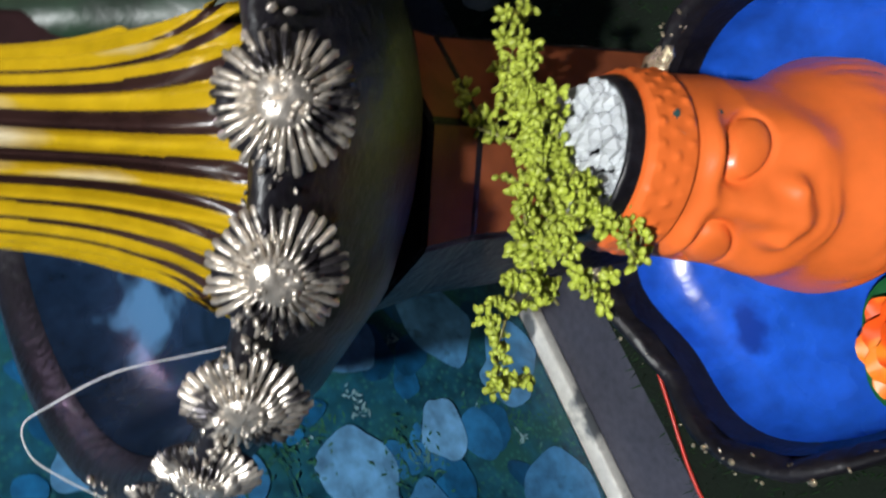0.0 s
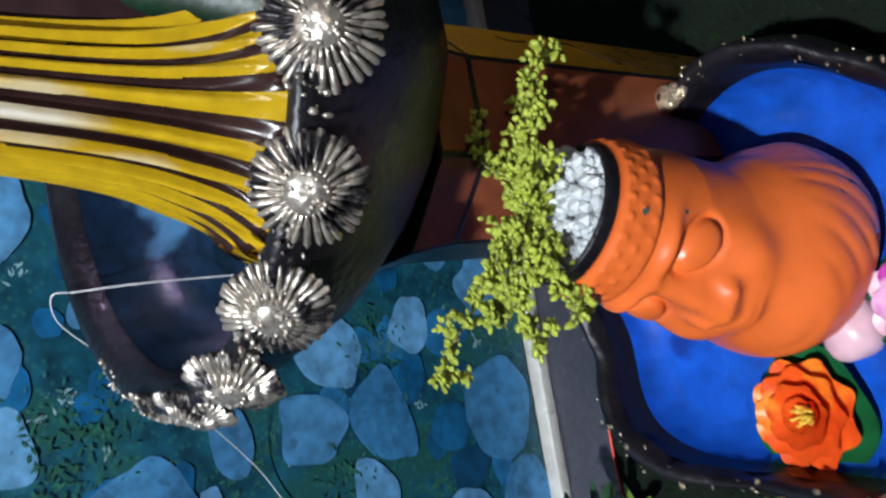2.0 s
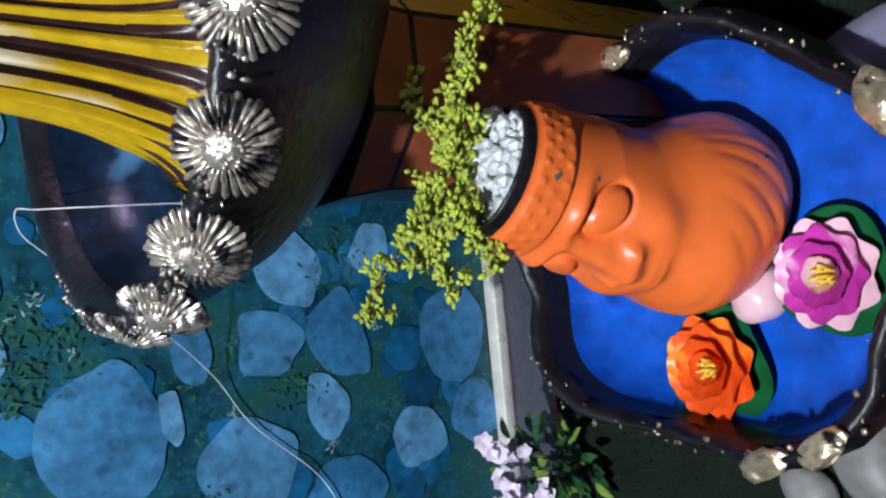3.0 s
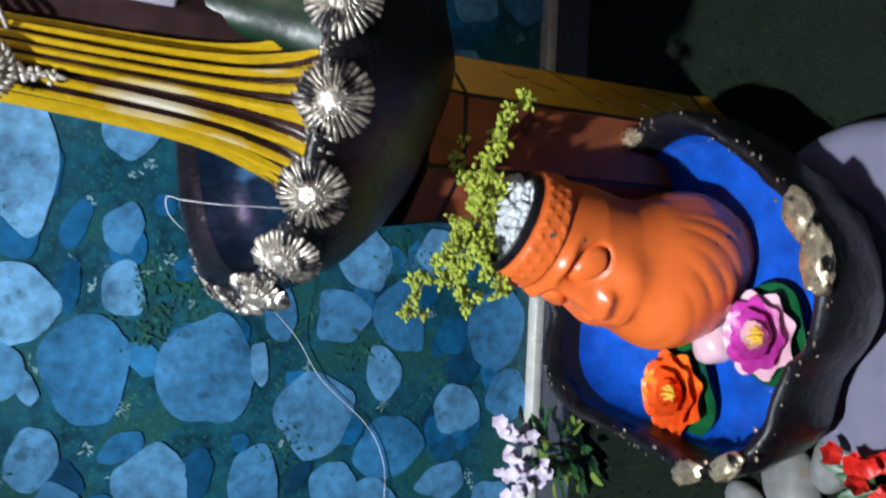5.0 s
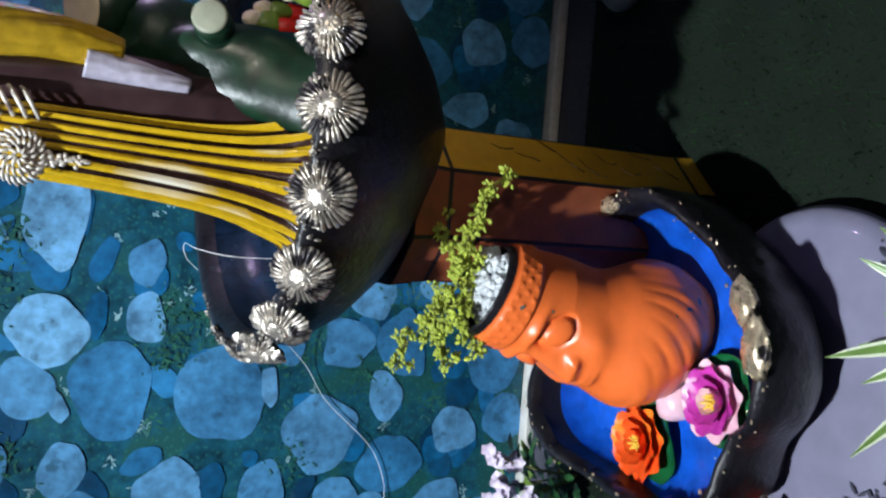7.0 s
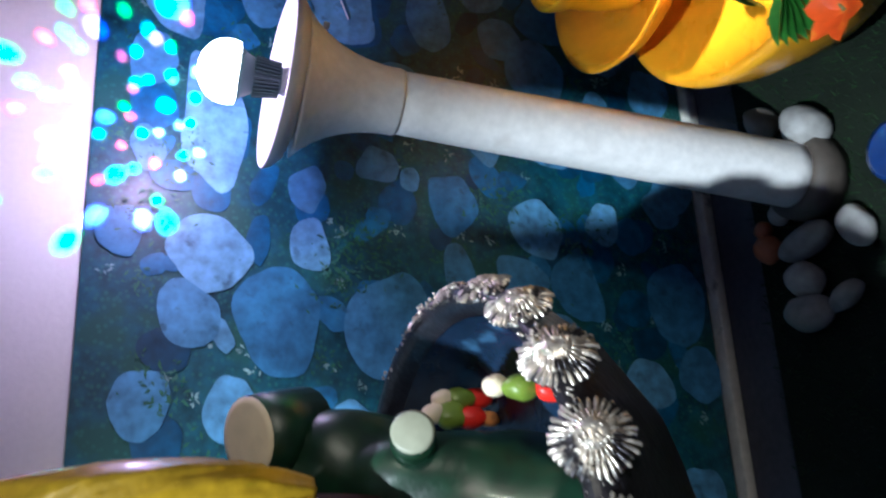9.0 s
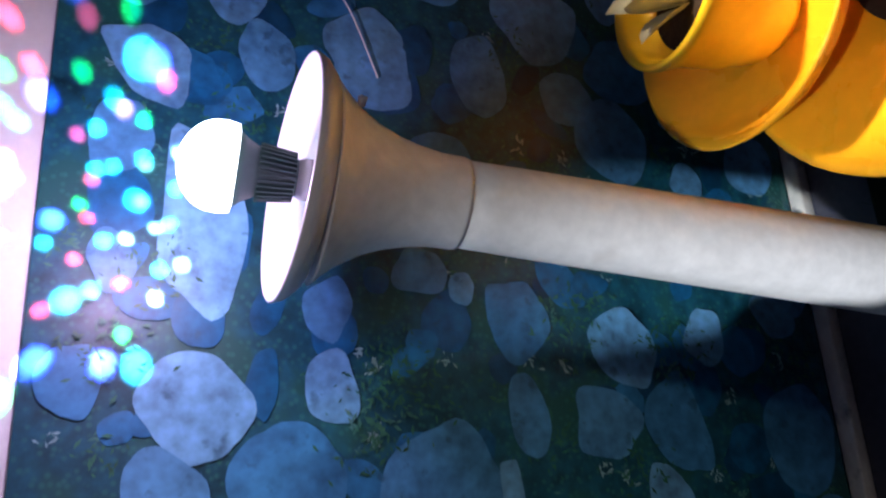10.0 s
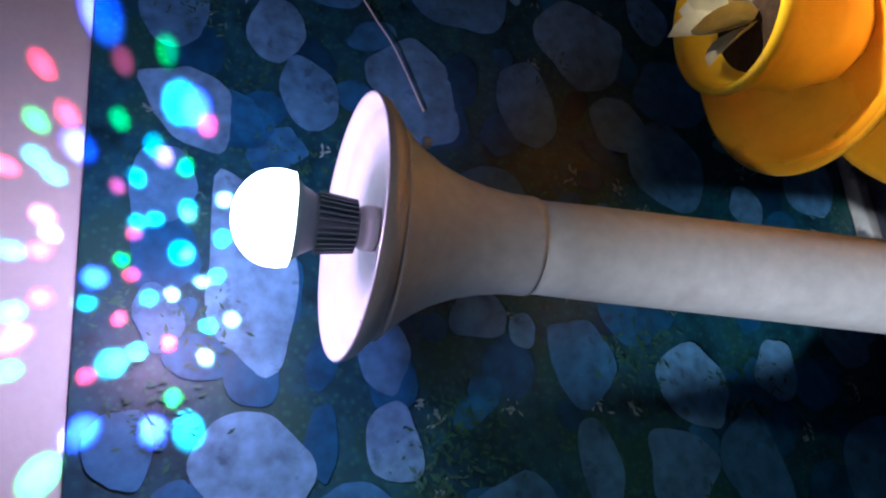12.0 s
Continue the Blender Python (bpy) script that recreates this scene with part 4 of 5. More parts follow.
def head_planter():
    """A head-shaped planter with closed eyes and a waved beard; one plain mesh, hollow on top."""
    rows, n, m = [], 240, 180
    def bump(a, h, a0, h0, wa, wh, p=2.0):
        d = (a - a0 + math.pi) % (2 * math.pi) - math.pi
        return math.exp(-abs(d / wa) ** p - abs((h - h0) / wh) ** p)
    for i in range(m + 1):
        h = i / m
        base = 0.070 + 0.024 * math.sin(min(1, h / 0.22) * math.pi / 2) - 0.030 / (1 + math.exp(-(h - 0.45) / 0.06)) + 0.004 * math.exp(-((h - 0.90) / 0.16) ** 2) - 0.013 * max(0, (h - 0.70) / 0.30)
        row = []
        for j in range(n):
            a = 2 * math.pi * j / n - math.pi
            r = base
            r += 0.024 * bump(a, h, 0, 0.38, 0.90, 0.20)                           # beard
            r -= 0.015 * bump(a, h, math.pi, 0.42, 1.5, 0.13)                      # nape
            r -= 0.010 * bump(a, h, 0, 0.0, 1.2, 0.14)
            r -= 0.013 * bump(a, h, 2.6, 0.24, 1.3, 0.20)
            hair = max(0, min(1, (0.46 - h) / 0.10))
            r += 0.0034 * noise.noise(Vector((2.1 * a, 5 * h, 3.0))) * hair + 0.0013 * (0.6 + noise.noise(Vector((a * 1.7, h * 4, 8.0)))) * (1 - 2 * abs(math.sin(40 * math.hypot(0.36 * a, h - 0.56) + 0.9 * math.sin(2.3 * a + 4 * h))) ** 4) * max(0, min(1, (0.43 - h) / 0.10)) * math.exp(-(a / 1.5) ** 4)
            down = (0.825 - h) / 0.190                                             # along the nose, brow to tip
            if down > 0:
                out = down ** 1.2 if down < 1 else math.exp(-((down - 1) / 0.30) ** 2)
                r += 0.022 * out * math.exp(-(a / (0.13 + 0.10 * min(1, down) ** 2)) ** 2)
            for side in (1, -1):
                r += 0.009 * bump(a, h, 0.25 * side, 0.640, 0.10, 0.026)       # nostril
                q = math.hypot((a - 0.58 * side) / 0.33, (h - 0.728 + 0.05 * (abs(a) - 0.58)) / 0.048)
                r += 0.0062 * max(0, 1 - q * q) ** 0.6 - 0.0042 * math.exp(-((q - 1.1) / 0.16) ** 2)   # closed lid in its socket
                r += 0.0085 * bump(a, h, 0.48 * side, 0.818 - 0.06 * (abs(a) - 0.45) ** 2, 0.38, 0.022)      # brow
                r += 0.012 * bump(a, h, 0.62 * side, 0.590, 0.32, 0.070)       # cheek
            r += 0.010 * bump(a, h, 0, 0.550, 0.26, 0.028) - 0.002 * bump(a, h, 0, 0.552, 0.26, 0.010)   # lips
            if 0.858 < h < 0.960:                                             # beaded band of the headdress
                r += 0.0026
                row_no = int((h - 0.858) / 0.034)
                r += 0.0019 * max(0, math.sin((h - 0.858) / 0.034 * math.pi) ** 2) * (0.7 + noise.noise(Vector((a * 9, h * 60, 2.0)))) * max(0, math.sin(a * 26 + (math.pi if row_no % 2 else 0)))
            x, y = r * math.cos(a + FACE), r * math.sin(a + FACE)
            row.append((HC.x + x + 0.010 * (h - 0.5) - 0.024 * min(1, (1 - h) * 2.2), HC.y + y + 0.03 * (h - 0.5), HC.z + TALL * h + h ** 1.4 * (0.025 * math.cos(a) - 0.007 * math.sin(a))))
        rows.append(row)
    top = rows[-1]
    c = Vector((sum(p[0] for p in top) / n, sum(p[1] for p in top) / n, sum(p[2] for p in top) / n))
    for k, dz in ((0.97, 0.003), (0.90, 0.001), (0.87, -0.012), (0.85, -0.05), (0.1, -0.052)):
        rows.append([tuple(c.lerp(Vector(p), k) + Vector((0, 0, dz))) for p in top])
    def paint(i, j):
        if i >= m - 5:
            return 1
        a = 2 * math.pi * (j + 0.5) / n - math.pi
        for a0, h0, wa, wh in ((0.87, 0.905, 0.05, 0.008), (0.95, 0.78, 0.03, 0.006), (1.30, 0.20, 0.03, 0.018), (1.45, 0.12, 0.06, 0.012), (1.2, 0.27, 0.02, 0.006)):
            if ((a - a0) / wa) ** 2 + ((i / m - h0) / wh) ** 2 < 1:
                return 2                                                      # chips in the paint
        return 0
    bm = grid_surface(rows, True, True, True, None, paint)
    ob = part("head_planter", bm, (M_ORANGE, M_BLACK, M_CHIP))
    tagged(ob, "orange terracotta head-shaped planter standing in the blue basin", "planter")
    return c


HEAD_TOP = head_planter()


def chips():
    """Grey stone chips heaped in the planter."""
    rng, bm = random.Random(12), bmesh.new()
    for _ in range(400):
        a, r = rng.uniform(0, 6.28), 0.049 * math.sqrt(rng.random())
        made = bmesh.ops.create_icosphere(bm, subdivisions=1, radius=rng.uniform(0.004, 0.0095))["verts"]
        bmesh.ops.scale(bm, verts=made, vec=(rng.uniform(0.6, 1.1), rng.uniform(0.6, 1.1), rng.uniform(0.5, 0.9)))
        bmesh.ops.translate(bm, verts=made, vec=HEAD_TOP + Vector((r * math.cos(a), r * math.sin(a), -0.014 + 0.024 * (1 - (r / 0.052) ** 2) + rng.uniform(-0.004, 0.004))))
    ob = part("stone_chips", bm, M_CHIPS, None, smooth=False)
    tagged(ob, "grey stone chips heaped in the head planter", "gravel", kind="stuff")


chips()


def sprig(leaves, stems, points, rng, leaf=0.0046):
    """One trailing stem with side twigs and whorls of small fleshy leaves."""
    path = smooth_path(points, 7)
    tube(path, 0.0014, 0.0007, 6, stems)
    twigs = []
    for i, p in enumerate(path[3:]):
        if i % 2 == 0:
            d = Vector((rng.gauss(0, 1), rng.gauss(0, 0.8), rng.uniform(-0.7, 0.9))).normalized()
            end = p + d * rng.uniform(0.008, 0.022)
            tube([p, p.lerp(end, 0.5) + Vector((0, 0, 0.002)), end], 0.0008, 0.0005, 5, stems)
            twigs += [p.lerp(end, 0.45), p.lerp(end, 0.75), end]
    for p in twigs + path[4::3]:
        for _ in range(rng.randrange(4, 8)):
            a, e = rng.uniform(0, 6.28), rng.uniform(-0.6, 1.1)
            d = Vector((math.cos(a) * math.cos(e), math.sin(a) * math.cos(e), math.sin(e)))
            c = p + d * rng.uniform(0.003, 0.0085)
            made = bmesh.ops.create_icosphere(leaves, subdivisions=1, radius=leaf * rng.uniform(0.55, 1.15))["verts"]
            bmesh.ops.transform(leaves, matrix=Matrix.Translation(c) @ d.to_track_quat("Z", "Y").to_matrix().to_4x4() @ Matrix.Diagonal((0.75, 0.32, 1.0, 1)), verts=made)


def sedum():
    plant = thing("sedum_plant", "yellow-green trailing sedum growing out of the head planter", "plant", place=tuple(HEAD_TOP))
    rng = random.Random(21)
    t = HEAD_TOP
    for pts in (
            [t, (-0.715, -0.50, 0.415), (-0.680, -0.50, 0.408), (-0.635, -0.50, 0.380), (-0.605, -0.50, 0.352)],
            [t, (-0.770, -0.475, 0.412), (-0.805, -0.445, 0.435), (-0.838, -0.418, 0.450), (-0.858, -0.404, 0.441)],
            [t, (-0.770, -0.505, 0.420), (-0.800, -0.500, 0.432), (-0.822, -0.495, 0.432), (-0.838, -0.490, 0.408)],
            [t, (-0.745, -0.495, 0.415), (-0.762, -0.485, 0.432), (-0.780, -0.478, 0.436)],
            [t, (-0.715, -0.51, 0.412), (-0.690, -0.515, 0.412), (-0.668, -0.52, 0.395)],
            [t, (-0.775, -0.51, 0.408), (-0.800, -0.515, 0.405), (-0.815, -0.520, 0.388)],
            [t, (-0.728, -0.505, 0.412), (-0.715, -0.512, 0.418), (-0.702, -0.515, 0.410)],
            [t, (-0.760, -0.48, 0.415), (-0.795, -0.465, 0.430), (-0.825, -0.455, 0.415)],
            [t, (-0.705, -0.48, 0.420), (-0.675, -0.465, 0.435), (-0.650, -0.455, 0.425)]):
        leaves, stems = bmesh.new(), bmesh.new()
        sprig(leaves, stems, pts, rng)
        for b in (leaves, stems):
            bmesh.ops.translate(b, verts=b.verts, vec=-t)
        st = part("stem", stems, M_STEM, plant)
        part("leaves", leaves, M_SEDUM, st, kind="stuff")


sedum()


# ---- floating lotus flowers ----
def petal(bm, length, width, turn, lift, curl, base=0.004):
    """A cupped petal, pointed, leaning outwards by lift."""
    rows = []
    m = Matrix.Rotation(turn, 4, "Z")
    for i in range(7):
        t = i / 6
        w = width * 0.5 * (math.sin(math.pi * (0.14 + 0.64 * t)) ** 0.7) * (1 if i < 6 else 0.6)
        out = base + length * (math.sin(lift) * t + curl * t * t * 0.35)
        up = length * math.cos(lift) * t * (1 - 0.25 * curl * t)
        row = []
        for j in (-1, -0.5, 0, 0.5, 1):
            cup = 0.17 * width * (abs(j) ** 2)
            row.append(m @ Vector((out - cup * 0.55, w * j, up + cup * 0.45)))
        rows.append(row)
    grid_surface(rows, False, bm=bm)


def lotus(place, size, mats, label, turn):
    f = thing("lotus_flower", label, "flower", "floating lotus flowers", place)
    pad = bmesh.new()
    rows = []
    for k, z in ((1.0, 0.002), (0.96, 0.0), (0.6, -0.001), (0.02, 0.0)):
        rows.append([(0.058 * size * k * (1 + 0.07 * math.cos(3 * a + turn)) * math.cos(a), 0.058 * size * k * (1 + 0.07 * math.cos(3 * a + turn)) * math.sin(a), z + 0.003 * k * math.sin(4 * a)) for a in (2 * math.pi * j / 48 for j in range(48))])
    grid_surface(rows, True, False, True, pad)
    part("lily_pad", pad, M_PAD, f, "glossy dark green lily pad")
    for ringno, (count, length, width, lift) in enumerate(((8, 0.046, 0.034, 1.22), (8, 0.043, 0.031, 0.95), (7, 0.037, 0.027, 0.62), (5, 0.028, 0.022, 0.32))):
        for k in range(count):
            bm = bmesh.new()
            petal(bm, length * size, width * 1.1 * size, turn + 2 * math.pi * (k + 0.5 * ringno) / count, lift, 0.25, 0.006 * size)
            part("petal", bm, mats[min(ringno, len(mats) - 1)], f)
    heart = bmesh.new()
    rng = random.Random(7)
    for k in range(22):
        a, r = rng.uniform(0, 6.28), 0.008 * size * math.sqrt(rng.random())
        tube([Vector((r * math.cos(a), r * math.sin(a), 0.004)), Vector((r * 1.5 * math.cos(a), r * 1.5 * math.sin(a), 0.022 * size))], 0.0011, 0.0015, 5, heart)
    part("stamens", heart, M_STAMEN, f, "yellow stamens", kind="stuff")


lotus((-0.939, -0.517, 0.126), 1.0, (M_ORPETAL, M_ORPETAL), "orange plastic lotus on a green pad in the basin", 0.3)
lotus((-0.856, -0.648, 0.130), 0.95, (M_PKPALE, M_PKPETAL, M_PKPETAL, M_PKPALE), "magenta plastic lotus on a green pad in the basin", 1.1)


def float_ball():
    ob = part("white_ball", pebble_mesh(None, 0.028, 0.026, 0.024, 3.0), M_PKPALE)
    ob.location = (-0.870, -0.574, 0.134)
    tagged(ob, "pale pinkish white round pebble beside the lotus", "pebble")


float_ball()


# ---- white ceramic planter and small plants in front ----
def ceramic():
    c = thing("ceramic_planter", "squat white ceramic planter with dark floral motifs under the basin", "planter", place=(-0.80, -0.70, 0))
    prof = [(0.10, 0.001), (0.150, 0.004), (0.178, 0.020), (0.186, 0.036), (0.178, 0.050), (0.160, 0.058), (0.10, 0.062), (0.02, 0.062)]
    part("body", lathe(prof, 72), M_CERAMIC, c)
    rng = random.Random(15)
    for deg, r in ((-72, 0.168), (-38, 0.170), (-108, 0.168), (-140, 0.17)):
        bm = bmesh.new()
        a0 = radians(deg)
        for k in range(26):
            a, rr = a0 + rng.gauss(0, 0.10), r + rng.gauss(0, 0.009)
            rr = max(0.156, min(0.178, rr))
            z = 0.050 + (0.178 - rr) / 0.018 * 0.0085 + 0.0006
            c0 = Vector((rr * math.cos(a), rr * math.sin(a), z))
            leaf_blade(bm, c0, c0 + Vector((rng.uniform(-0.012, 0.012), rng.uniform(-0.012, 0.012), 0.0008)), 0.005, steps=3)
        part("motif", bm, M_MOTIF, c, "dark painted flower motif", kind="stuff")


ceramic()


def striped_plant():
    p = thing("spider_plant", "white-edged spider plant with arching narrow leaves", "plant", place=(-0.725, -0.955, 0.0))
    rng = random.Random(31)
    pot = lathe([(0.045, 0.0), (0.052, 0.05), (0.055, 0.08), (0.052, 0.081), (0.047, 0.07), (0.01, 0.068)], 36)
    part("pot", pot, M_CERAMIC, p, "small white pot")
    for k in range(22):
        a = 2 * math.pi * k / 22 + rng.uniform(-0.15, 0.15)
        reach, rise = rng.uniform(0.10, 0.16), rng.uniform(0.10, 0.17)
        tip = Vector((reach * math.cos(a), reach * math.sin(a), 0.07 + rise))
        bm = bmesh.new()
        leaf_blade(bm, (0.01 * math.cos(a), 0.01 * math.sin(a), 0.068), tip, 0.017, 0.045, 0.2, 8)
        l = part("leaf", bm, M_VARLEAF, p)
        mid = bmesh.new()
        leaf_blade(mid, (0.01 * math.cos(a), 0.01 * math.sin(a), 0.0695), tip + Vector((0, 0, 0.0012)), 0.009, 0.045, 0.2, 8)
        part("leaf_middle", mid, M_MIDLEAF, l, "green middle of the leaf")


striped_plant()


def blossom(bm, c, size, rng, petals=5):
    n = Vector((rng.uniform(-0.6, 0.6), rng.uniform(-1, -0.2), rng.uniform(0.2, 1))).normalized()
    q = n.to_track_quat("Z", "Y").to_matrix().to_4x4()
    for k in range(petals):
        a = 2 * math.pi * k / petals + rng.uniform(-0.2, 0.2)
        tip = q @ Vector((math.cos(a) * size, math.sin(a) * size, size * 0.25))
        leaf_blade(bm, c, Vector(c) + tip, size * 1.15, 0, 0.5, 5, normal=tuple(n))


def lilac_flowers():
    p = thing("lilac_flower_plant", "artificial plant with lilac-white blossoms and dark leaves behind the basin", "flower", place=(-1.088, -0.195, 0.0))
    rng = random.Random(41)
    for x, y, z in ((-0.005, -0.01, 0.165), (0.03, 0.0, 0.135), (-0.045, -0.015, 0.150), (-0.02, -0.02, 0.120), (0.045, -0.01, 0.172)):
        st = part("stalk", tube(smooth_path([(0, 0, 0.0), (x * 0.4, y, z * 0.5), (x, y, z)], 5), 0.0022, 0.0014, 6), M_STEM, p)
        bm = bmesh.new()
        for _ in range(7):
            blossom(bm, (x + rng.uniform(-0.016, 0.016), y + rng.uniform(-0.016, 0.01), z + rng.uniform(-0.014, 0.014)), rng.uniform(0.009, 0.014), rng)
        part("blossom", bm, M_WHITEPETAL, st, "lilac-white blossoms")
    bm, lime = bmesh.new(), bmesh.new()
    for k in range(90):
        a, r, z = rng.uniform(0, 6.28), rng.uniform(0.0, 0.055), rng.uniform(0.01, 0.13)
        c = Vector((r * math.cos(a), r * math.sin(a) * 0.7, z))
        leaf_blade(bm if k % 3 else lime, c, c + Vector((math.cos(a) * 0.03, math.sin(a) * 0.03, rng.uniform(0.0, 0.02))), rng.uniform(0.010, 0.016), 0.006, 0.3, 4)
    part("leaves", bm, M_DARKLEAF, p, "dark green leaves", kind="stuff")
    part("bright_leaves", lime, M_LIMELEAF, p, "yellow-green leaves", kind="stuff")


lilac_flowers()


def red_flowers():
    p = thing("red_flower_plant", "small plant with red blossoms on the turf by the basin", "flower", place=(-1.015, -0.725, 0.0))
    rng = random.Random(43)
    bm, lv = bmesh.new(), bmesh.new()
    for k in range(12):
        c = (rng.uniform(-0.045, 0.045), rng.uniform(-0.04, 0.04), rng.uniform(0.05, 0.085))
        b = bmesh.new()
        blossom(b, c, 0.014, rng)
        part("blossom", b, M_REDPETAL, p, "red blossom")
    for k in range(50):
        a, r = rng.uniform(0, 6.28), rng.uniform(0, 0.05)
        c = Vector((r * math.cos(a), r * math.sin(a), rng.uniform(0.0, 0.05)))
        leaf_blade(lv, c, c + Vector((math.cos(a) * 0.028, math.sin(a) * 0.028, 0.014)), 0.013, 0.004, 0.3, 4)
    part("leaves", lv, M_DARKLEAF, p, "dark green leaves", kind="stuff")


red_flowers()


def pebbles():
    for i, (x, y, a, b, c, turn, mat) in enumerate((
            (-1.040, -0.600, 0.055, 0.036, 0.026, 20, M_PEBBLE), (-1.085, -0.530, 0.034, 0.026, 0.020, 60, M_PEBBLE), (-1.000, -0.655, 0.040, 0.026, 0.022, -30, M_PEBBLE),
            (0.045, -0.215, 0.026, 0.021, 0.032, 10, M_PEBBLE), (-0.005, -0.300, 0.040, 0.032, 0.036, 40, M_PEBBLE), (-0.165, -0.250, 0.052, 0.024, 0.022, 100, M_PEBBLE),
            (-0.155, -0.175, 0.024, 0.022, 0.022, 30, M_REDPEB), (-0.120, -0.165, 0.016, 0.014, 0.014, 0, M_REDPEB), (-0.220, -0.235, 0.034, 0.026, 0.022, 50, M_PEBBLE),
            (-0.262, -0.300, 0.034, 0.017, 0.016, 110, M_PEBBLE), (-0.272, -0.235, 0.042, 0.028, 0.024, 75, M_PEBBLE), (-0.175, -0.345, 0.034, 0.026, 0.022, 30, M_PEBBLE),
            (-0.105, -0.205, 0.020, 0.018, 0.016, 0, M_PEBBLE))):
        ob = part("pebble", pebble_mesh(None, a, b, c, i * 2.3), mat)
        ob.matrix_world = pose(x, y, c * 0.82, 0, 0, turn)
        tagged(ob, "smooth rust-red pebble on the floor" if mat == M_REDPEB else "smooth white river pebble lying on the turf", "pebble", "loose pebbles")


pebbles()


# ---- yellow pots at the far end ----
def yellow_pots():
    big = thing("yellow_bowl_planter", "large amber yellow bowl planter with green and red plants", "planter", place=(0.235, -0.440, 0))
    part("bowl", lathe([(0.10, 0.0), (0.12, 0.01), (0.19, 0.09), (0.235, 0.18), (0.250, 0.235), (0.250, 0.250), (0.238, 0.252), (0.226, 0.23), (0.02, 0.21)], 72), M_POTORANGE, big)
    part("soil", lathe([(0.225, 0.205), (0.12, 0.216), (0.01, 0.220)], 40, cap_low=False), M_SOIL, big, "dark soil")
    rng = random.Random(51)
    for k in range(26):
        a, r = rng.uniform(3.0, 5.2), rng.uniform(0.10, 0.21)
        c = Vector((r * math.cos(a), r * math.sin(a), 0.215))
        bm = bmesh.new()
        leaf_blade(bm, c, c + Vector((rng.uniform(-0.04, 0.04), rng.uniform(-0.04, 0.02), rng.uniform(0.03, 0.08))), 0.034, 0.01, 0.3, 5)
        part("leaf", bm, M_DARKLEAF, big)
    for k in range(7):
        a, r = rng.uniform(3.2, 4.8), rng.uniform(0.12, 0.22)
        b = bmesh.new()
        for _ in range(3):
            blossom(b, (r * math.cos(a), r * math.sin(a), 0.27), 0.022, rng, 6)
        part("blossom", b, M_REDPETAL, big, "red blossom")
    for k in range(9):   # ribbed fern leaf curling over the rim
        bm = bmesh.new()
        a = radians(150 + 12 * k)
        leaf_blade(bm, (-0.185, -0.070, 0.250), (-0.215 + 0.055 * math.cos(a), -0.085 + 0.055 * math.sin(a), 0.275 - 0.004 * k), 0.022, 0.012, 0.5, 6)
        part("fern_leaf", bm, M_FERN, big, "glossy green ribbed leaf")
    part("stalk", tube(smooth_path([(-0.165, -0.115, 0.215), (-0.215, -0.135, 0.262), (-0.270, -0.150, 0.258)], 6), 0.003, 0.002, 8), M_STEM, big)
    for k in range(6):
        bm = bmesh.new()
        a = radians(60 * k)
        leaf_blade(bm, (-0.270, -0.150, 0.256), (-0.270 + 0.042 * math.cos(a), -0.150 + 0.042 * math.sin(a), 0.275), 0.030, 0.0, 0.4, 6)
        part("petal", bm, M_ORPETAL, big, "red-orange petal")
    pot = thing("yellow_flower_pot", "yellow flower pot standing in a round amber saucer", "flower pot", place=(0.235, -0.275, 0.252))
    saucer = [(0.06, 0.002), (0.10, 0.004), (0.145, 0.040), (0.160, 0.062), (0.163, 0.068), (0.158, 0.070), (0.140, 0.044), (0.098, 0.012), (0.02, 0.010)]
    part("saucer", lathe(saucer, 72), M_POTORANGE, pot, "wide amber saucer")
    body = [(0.050, 0.012), (0.062, 0.03), (0.074, 0.080), (0.078, 0.125), (0.083, 0.135), (0.088, 0.150), (0.088, 0.158), (0.083, 0.161), (0.076, 0.150), (0.072, 0.12), (0.01, 0.12)]
    part("pot", lathe(body, 64), M_POTYELLOW, pot, "glossy yellow pot with a thick rim")
    part("soil", lathe([(0.070, 0.118), (0.03, 0.126), (0.005, 0.127)], 32, cap_low=False), M_SOIL, pot, "dark soil")
    for k, (dx, dy, dz, w) in enumerate(((-0.06, 0.02, 0.055, 0.046), (-0.02, 0.035, 0.085, 0.05), (0.04, 0.01, 0.075, 0.05), (0.0, -0.03, 0.06, 0.04), (0.03, 0.05, 0.05, 0.044), (-0.045, -0.01, 0.095, 0.042), (0.06, -0.03, 0.05, 0.04))):
        bm = bmesh.new()
        leaf_blade(bm, (dx * 0.2, dy * 0.2, 0.122), (dx, dy, 0.135 + dz), w, 0.012, 0.35, 6)
        part("leaf", bm, M_PALELEAF, pot, "pale dry leaf")
    ball = thing("blue_pot", "small blue glazed pot on the dark floor", "flower pot", place=(-0.122, -0.468, 0))
    part("body", lathe([(0.025, 0.0), (0.041, 0.012), (0.050, 0.036), (0.044, 0.062), (0.036, 0.070), (0.039, 0.076), (0.033, 0.076), (0.008, 0.064)], 40), M_BLUEPOT, ball)


yellow_pots()


# ---- cords ----
def cord(name, points, r, mat, label, category="cord"):
    ob = part(name, tube(smooth_path(points, 10), r, r, 8), mat)
    tagged(ob, label, category)


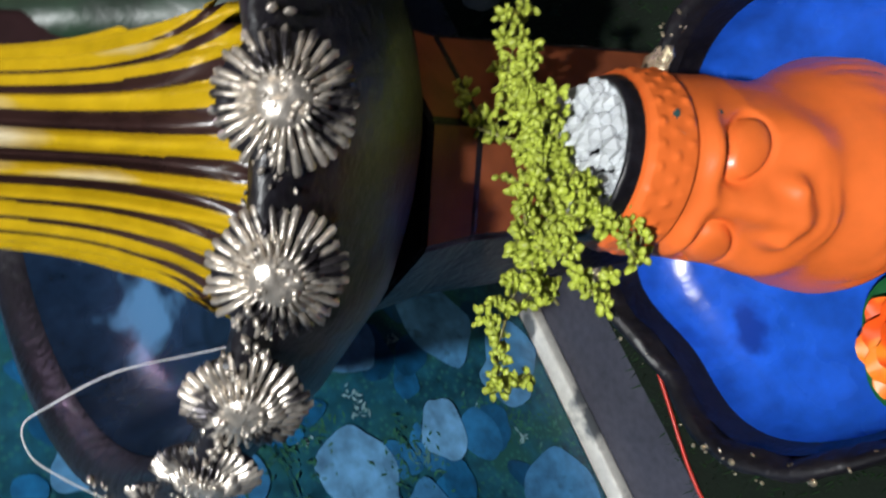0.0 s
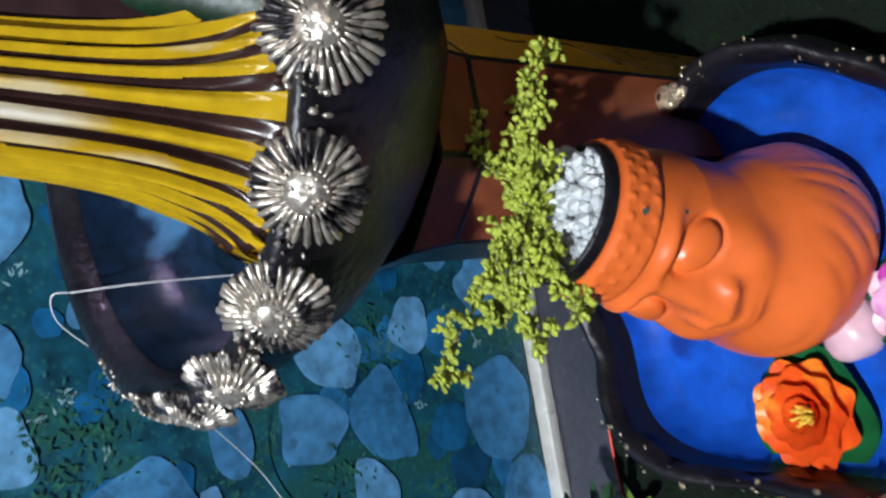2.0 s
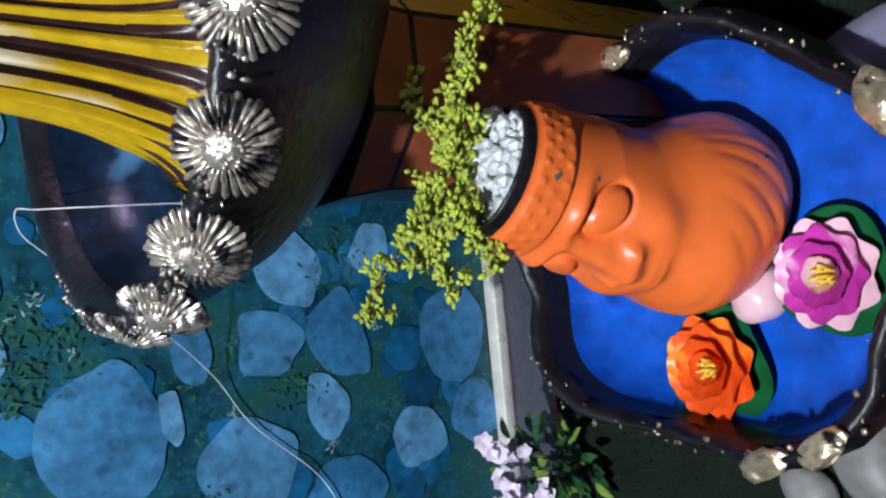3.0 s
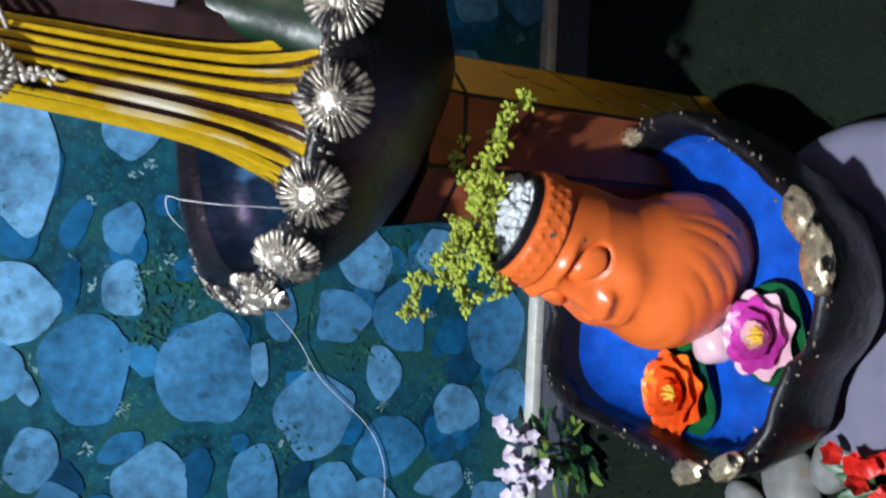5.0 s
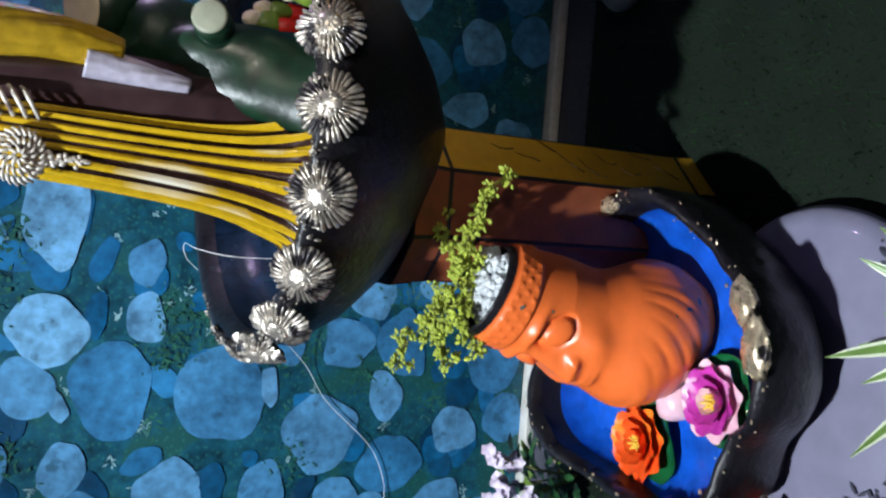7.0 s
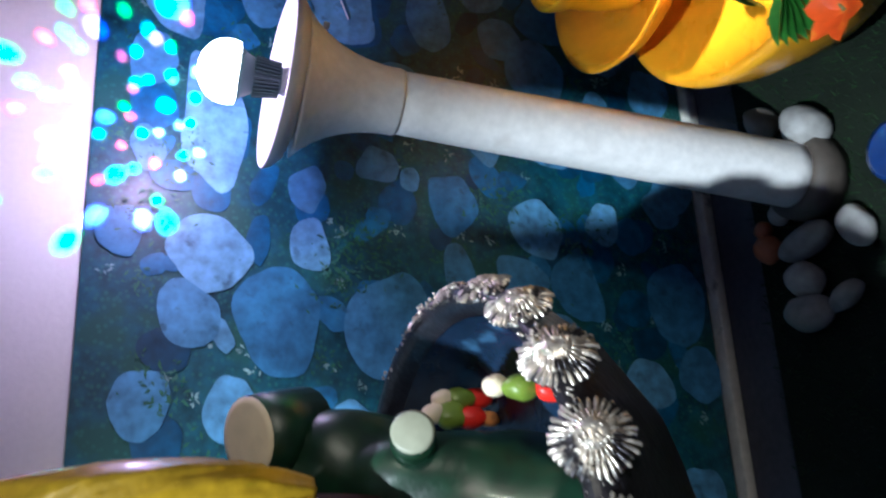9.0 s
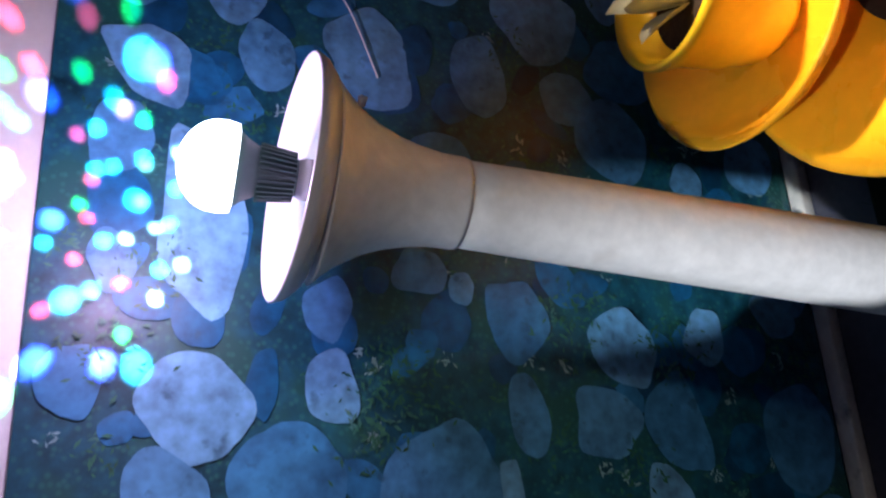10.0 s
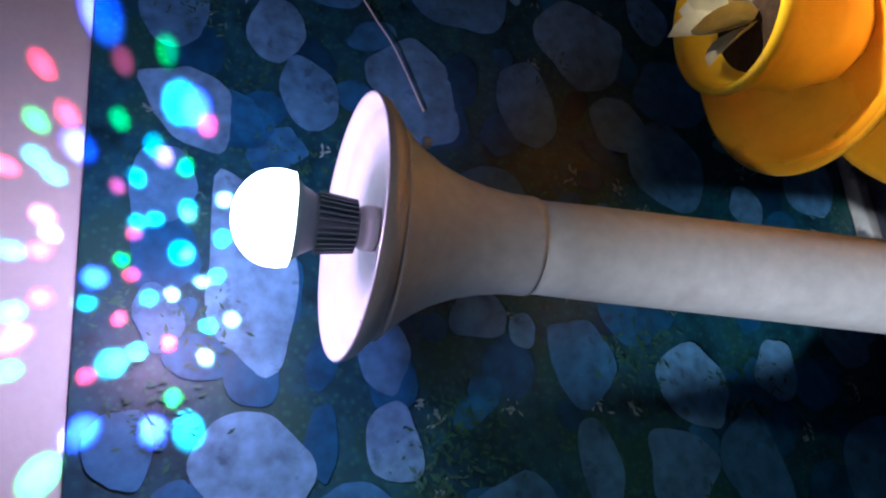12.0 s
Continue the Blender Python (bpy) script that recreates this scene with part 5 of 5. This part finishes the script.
cord("pump_cord", [(-0.737, -0.270, 0.545), (-0.737, -0.266, 0.580), (-0.737, -0.258, 0.635), (-0.732, -0.205, 0.668), (-0.727, -0.163, 0.678), (-0.742, -0.146, 0.675), (-0.760, -0.138, 0.660), (-0.805, -0.115, 0.600), (-0.86, -0.07, 0.52), (-0.925, -0.018, 0.445), (-0.99, -0.012, 0.400), (-1.065, -0.012, 0.32), (-1.12, -0.012, 0.288), (-1.18, -0.012, 0.28), (-1.3, -0.012, 0.30)], 0.0006, M_CORD, "thin white pump cord hanging over the bowl rim")
cord("wall_cord", [(0.42, -0.008, 0.72), (0.36, -0.010, 0.69), (0.32, -0.012, 0.67), (0.24, -0.010, 0.64)], 0.0011, M_CORD, "thin white thread on the printed sheet")
for x, z, dx, dz in ((0.06, 0.10, -0.05, -0.07), (0.09, 0.15, -0.03, -0.06), (0.125, 0.09, -0.04, -0.06)):
    cord("loose_thread", [(x, -0.009, z), (x + dx * 0.5 + 0.006, -0.010, z + dz * 0.5), (x + dx, -0.009, z + dz)], 0.00045, M_CORD, "short white thread stuck to the printed sheet", "thread")
cord("red_wire", [(-0.55, -0.155, 0.002), (-0.70, -0.185, 0.004), (-0.76, -0.185, 0.004), (-0.85, -0.165, 0.004), (-0.96, -0.142, 0.004), (-1.1, -0.15, 0.004)], 0.0024, M_REDWIRE, "thin red wire lying along the turf edge", "wire")


def bird_ornament(x, y, z, turn, lean):
    """Small upright painted bird inside the bowl: cream head, green back, red wing, orange tail."""
    ob = thing("bird_ornament", "small painted bird, cream, green and red, inside the bowl", "ornament", "bowl ornaments", (x, y, z), turn)
    for k, (name, mat, dz, a, b, c) in enumerate((("head", M_CREAM, 0.030, 0.012, 0.011, 0.014), ("back", M_BIRDGREEN, 0.010, 0.016, 0.013, 0.020),
                                                  ("wing", M_REDPETAL, -0.014, 0.013, 0.012, 0.020), ("tail", M_BIRDTAIL, -0.036, 0.009, 0.008, 0.014))):
        bm = pebble_mesh(None, a, b, c, k * 3.1)
        bmesh.ops.translate(bm, verts=bm.verts, vec=(lean * dz, 0, dz))
        part(name, bm, mat, ob)


bird_ornament(-0.426, -0.272, 0.600, 20, 0.1)
bird_ornament(-0.405, -0.262, 0.585, 70, -0.1)
bird_ornament(-0.424, -0.445, 0.595, 75, 0.8)
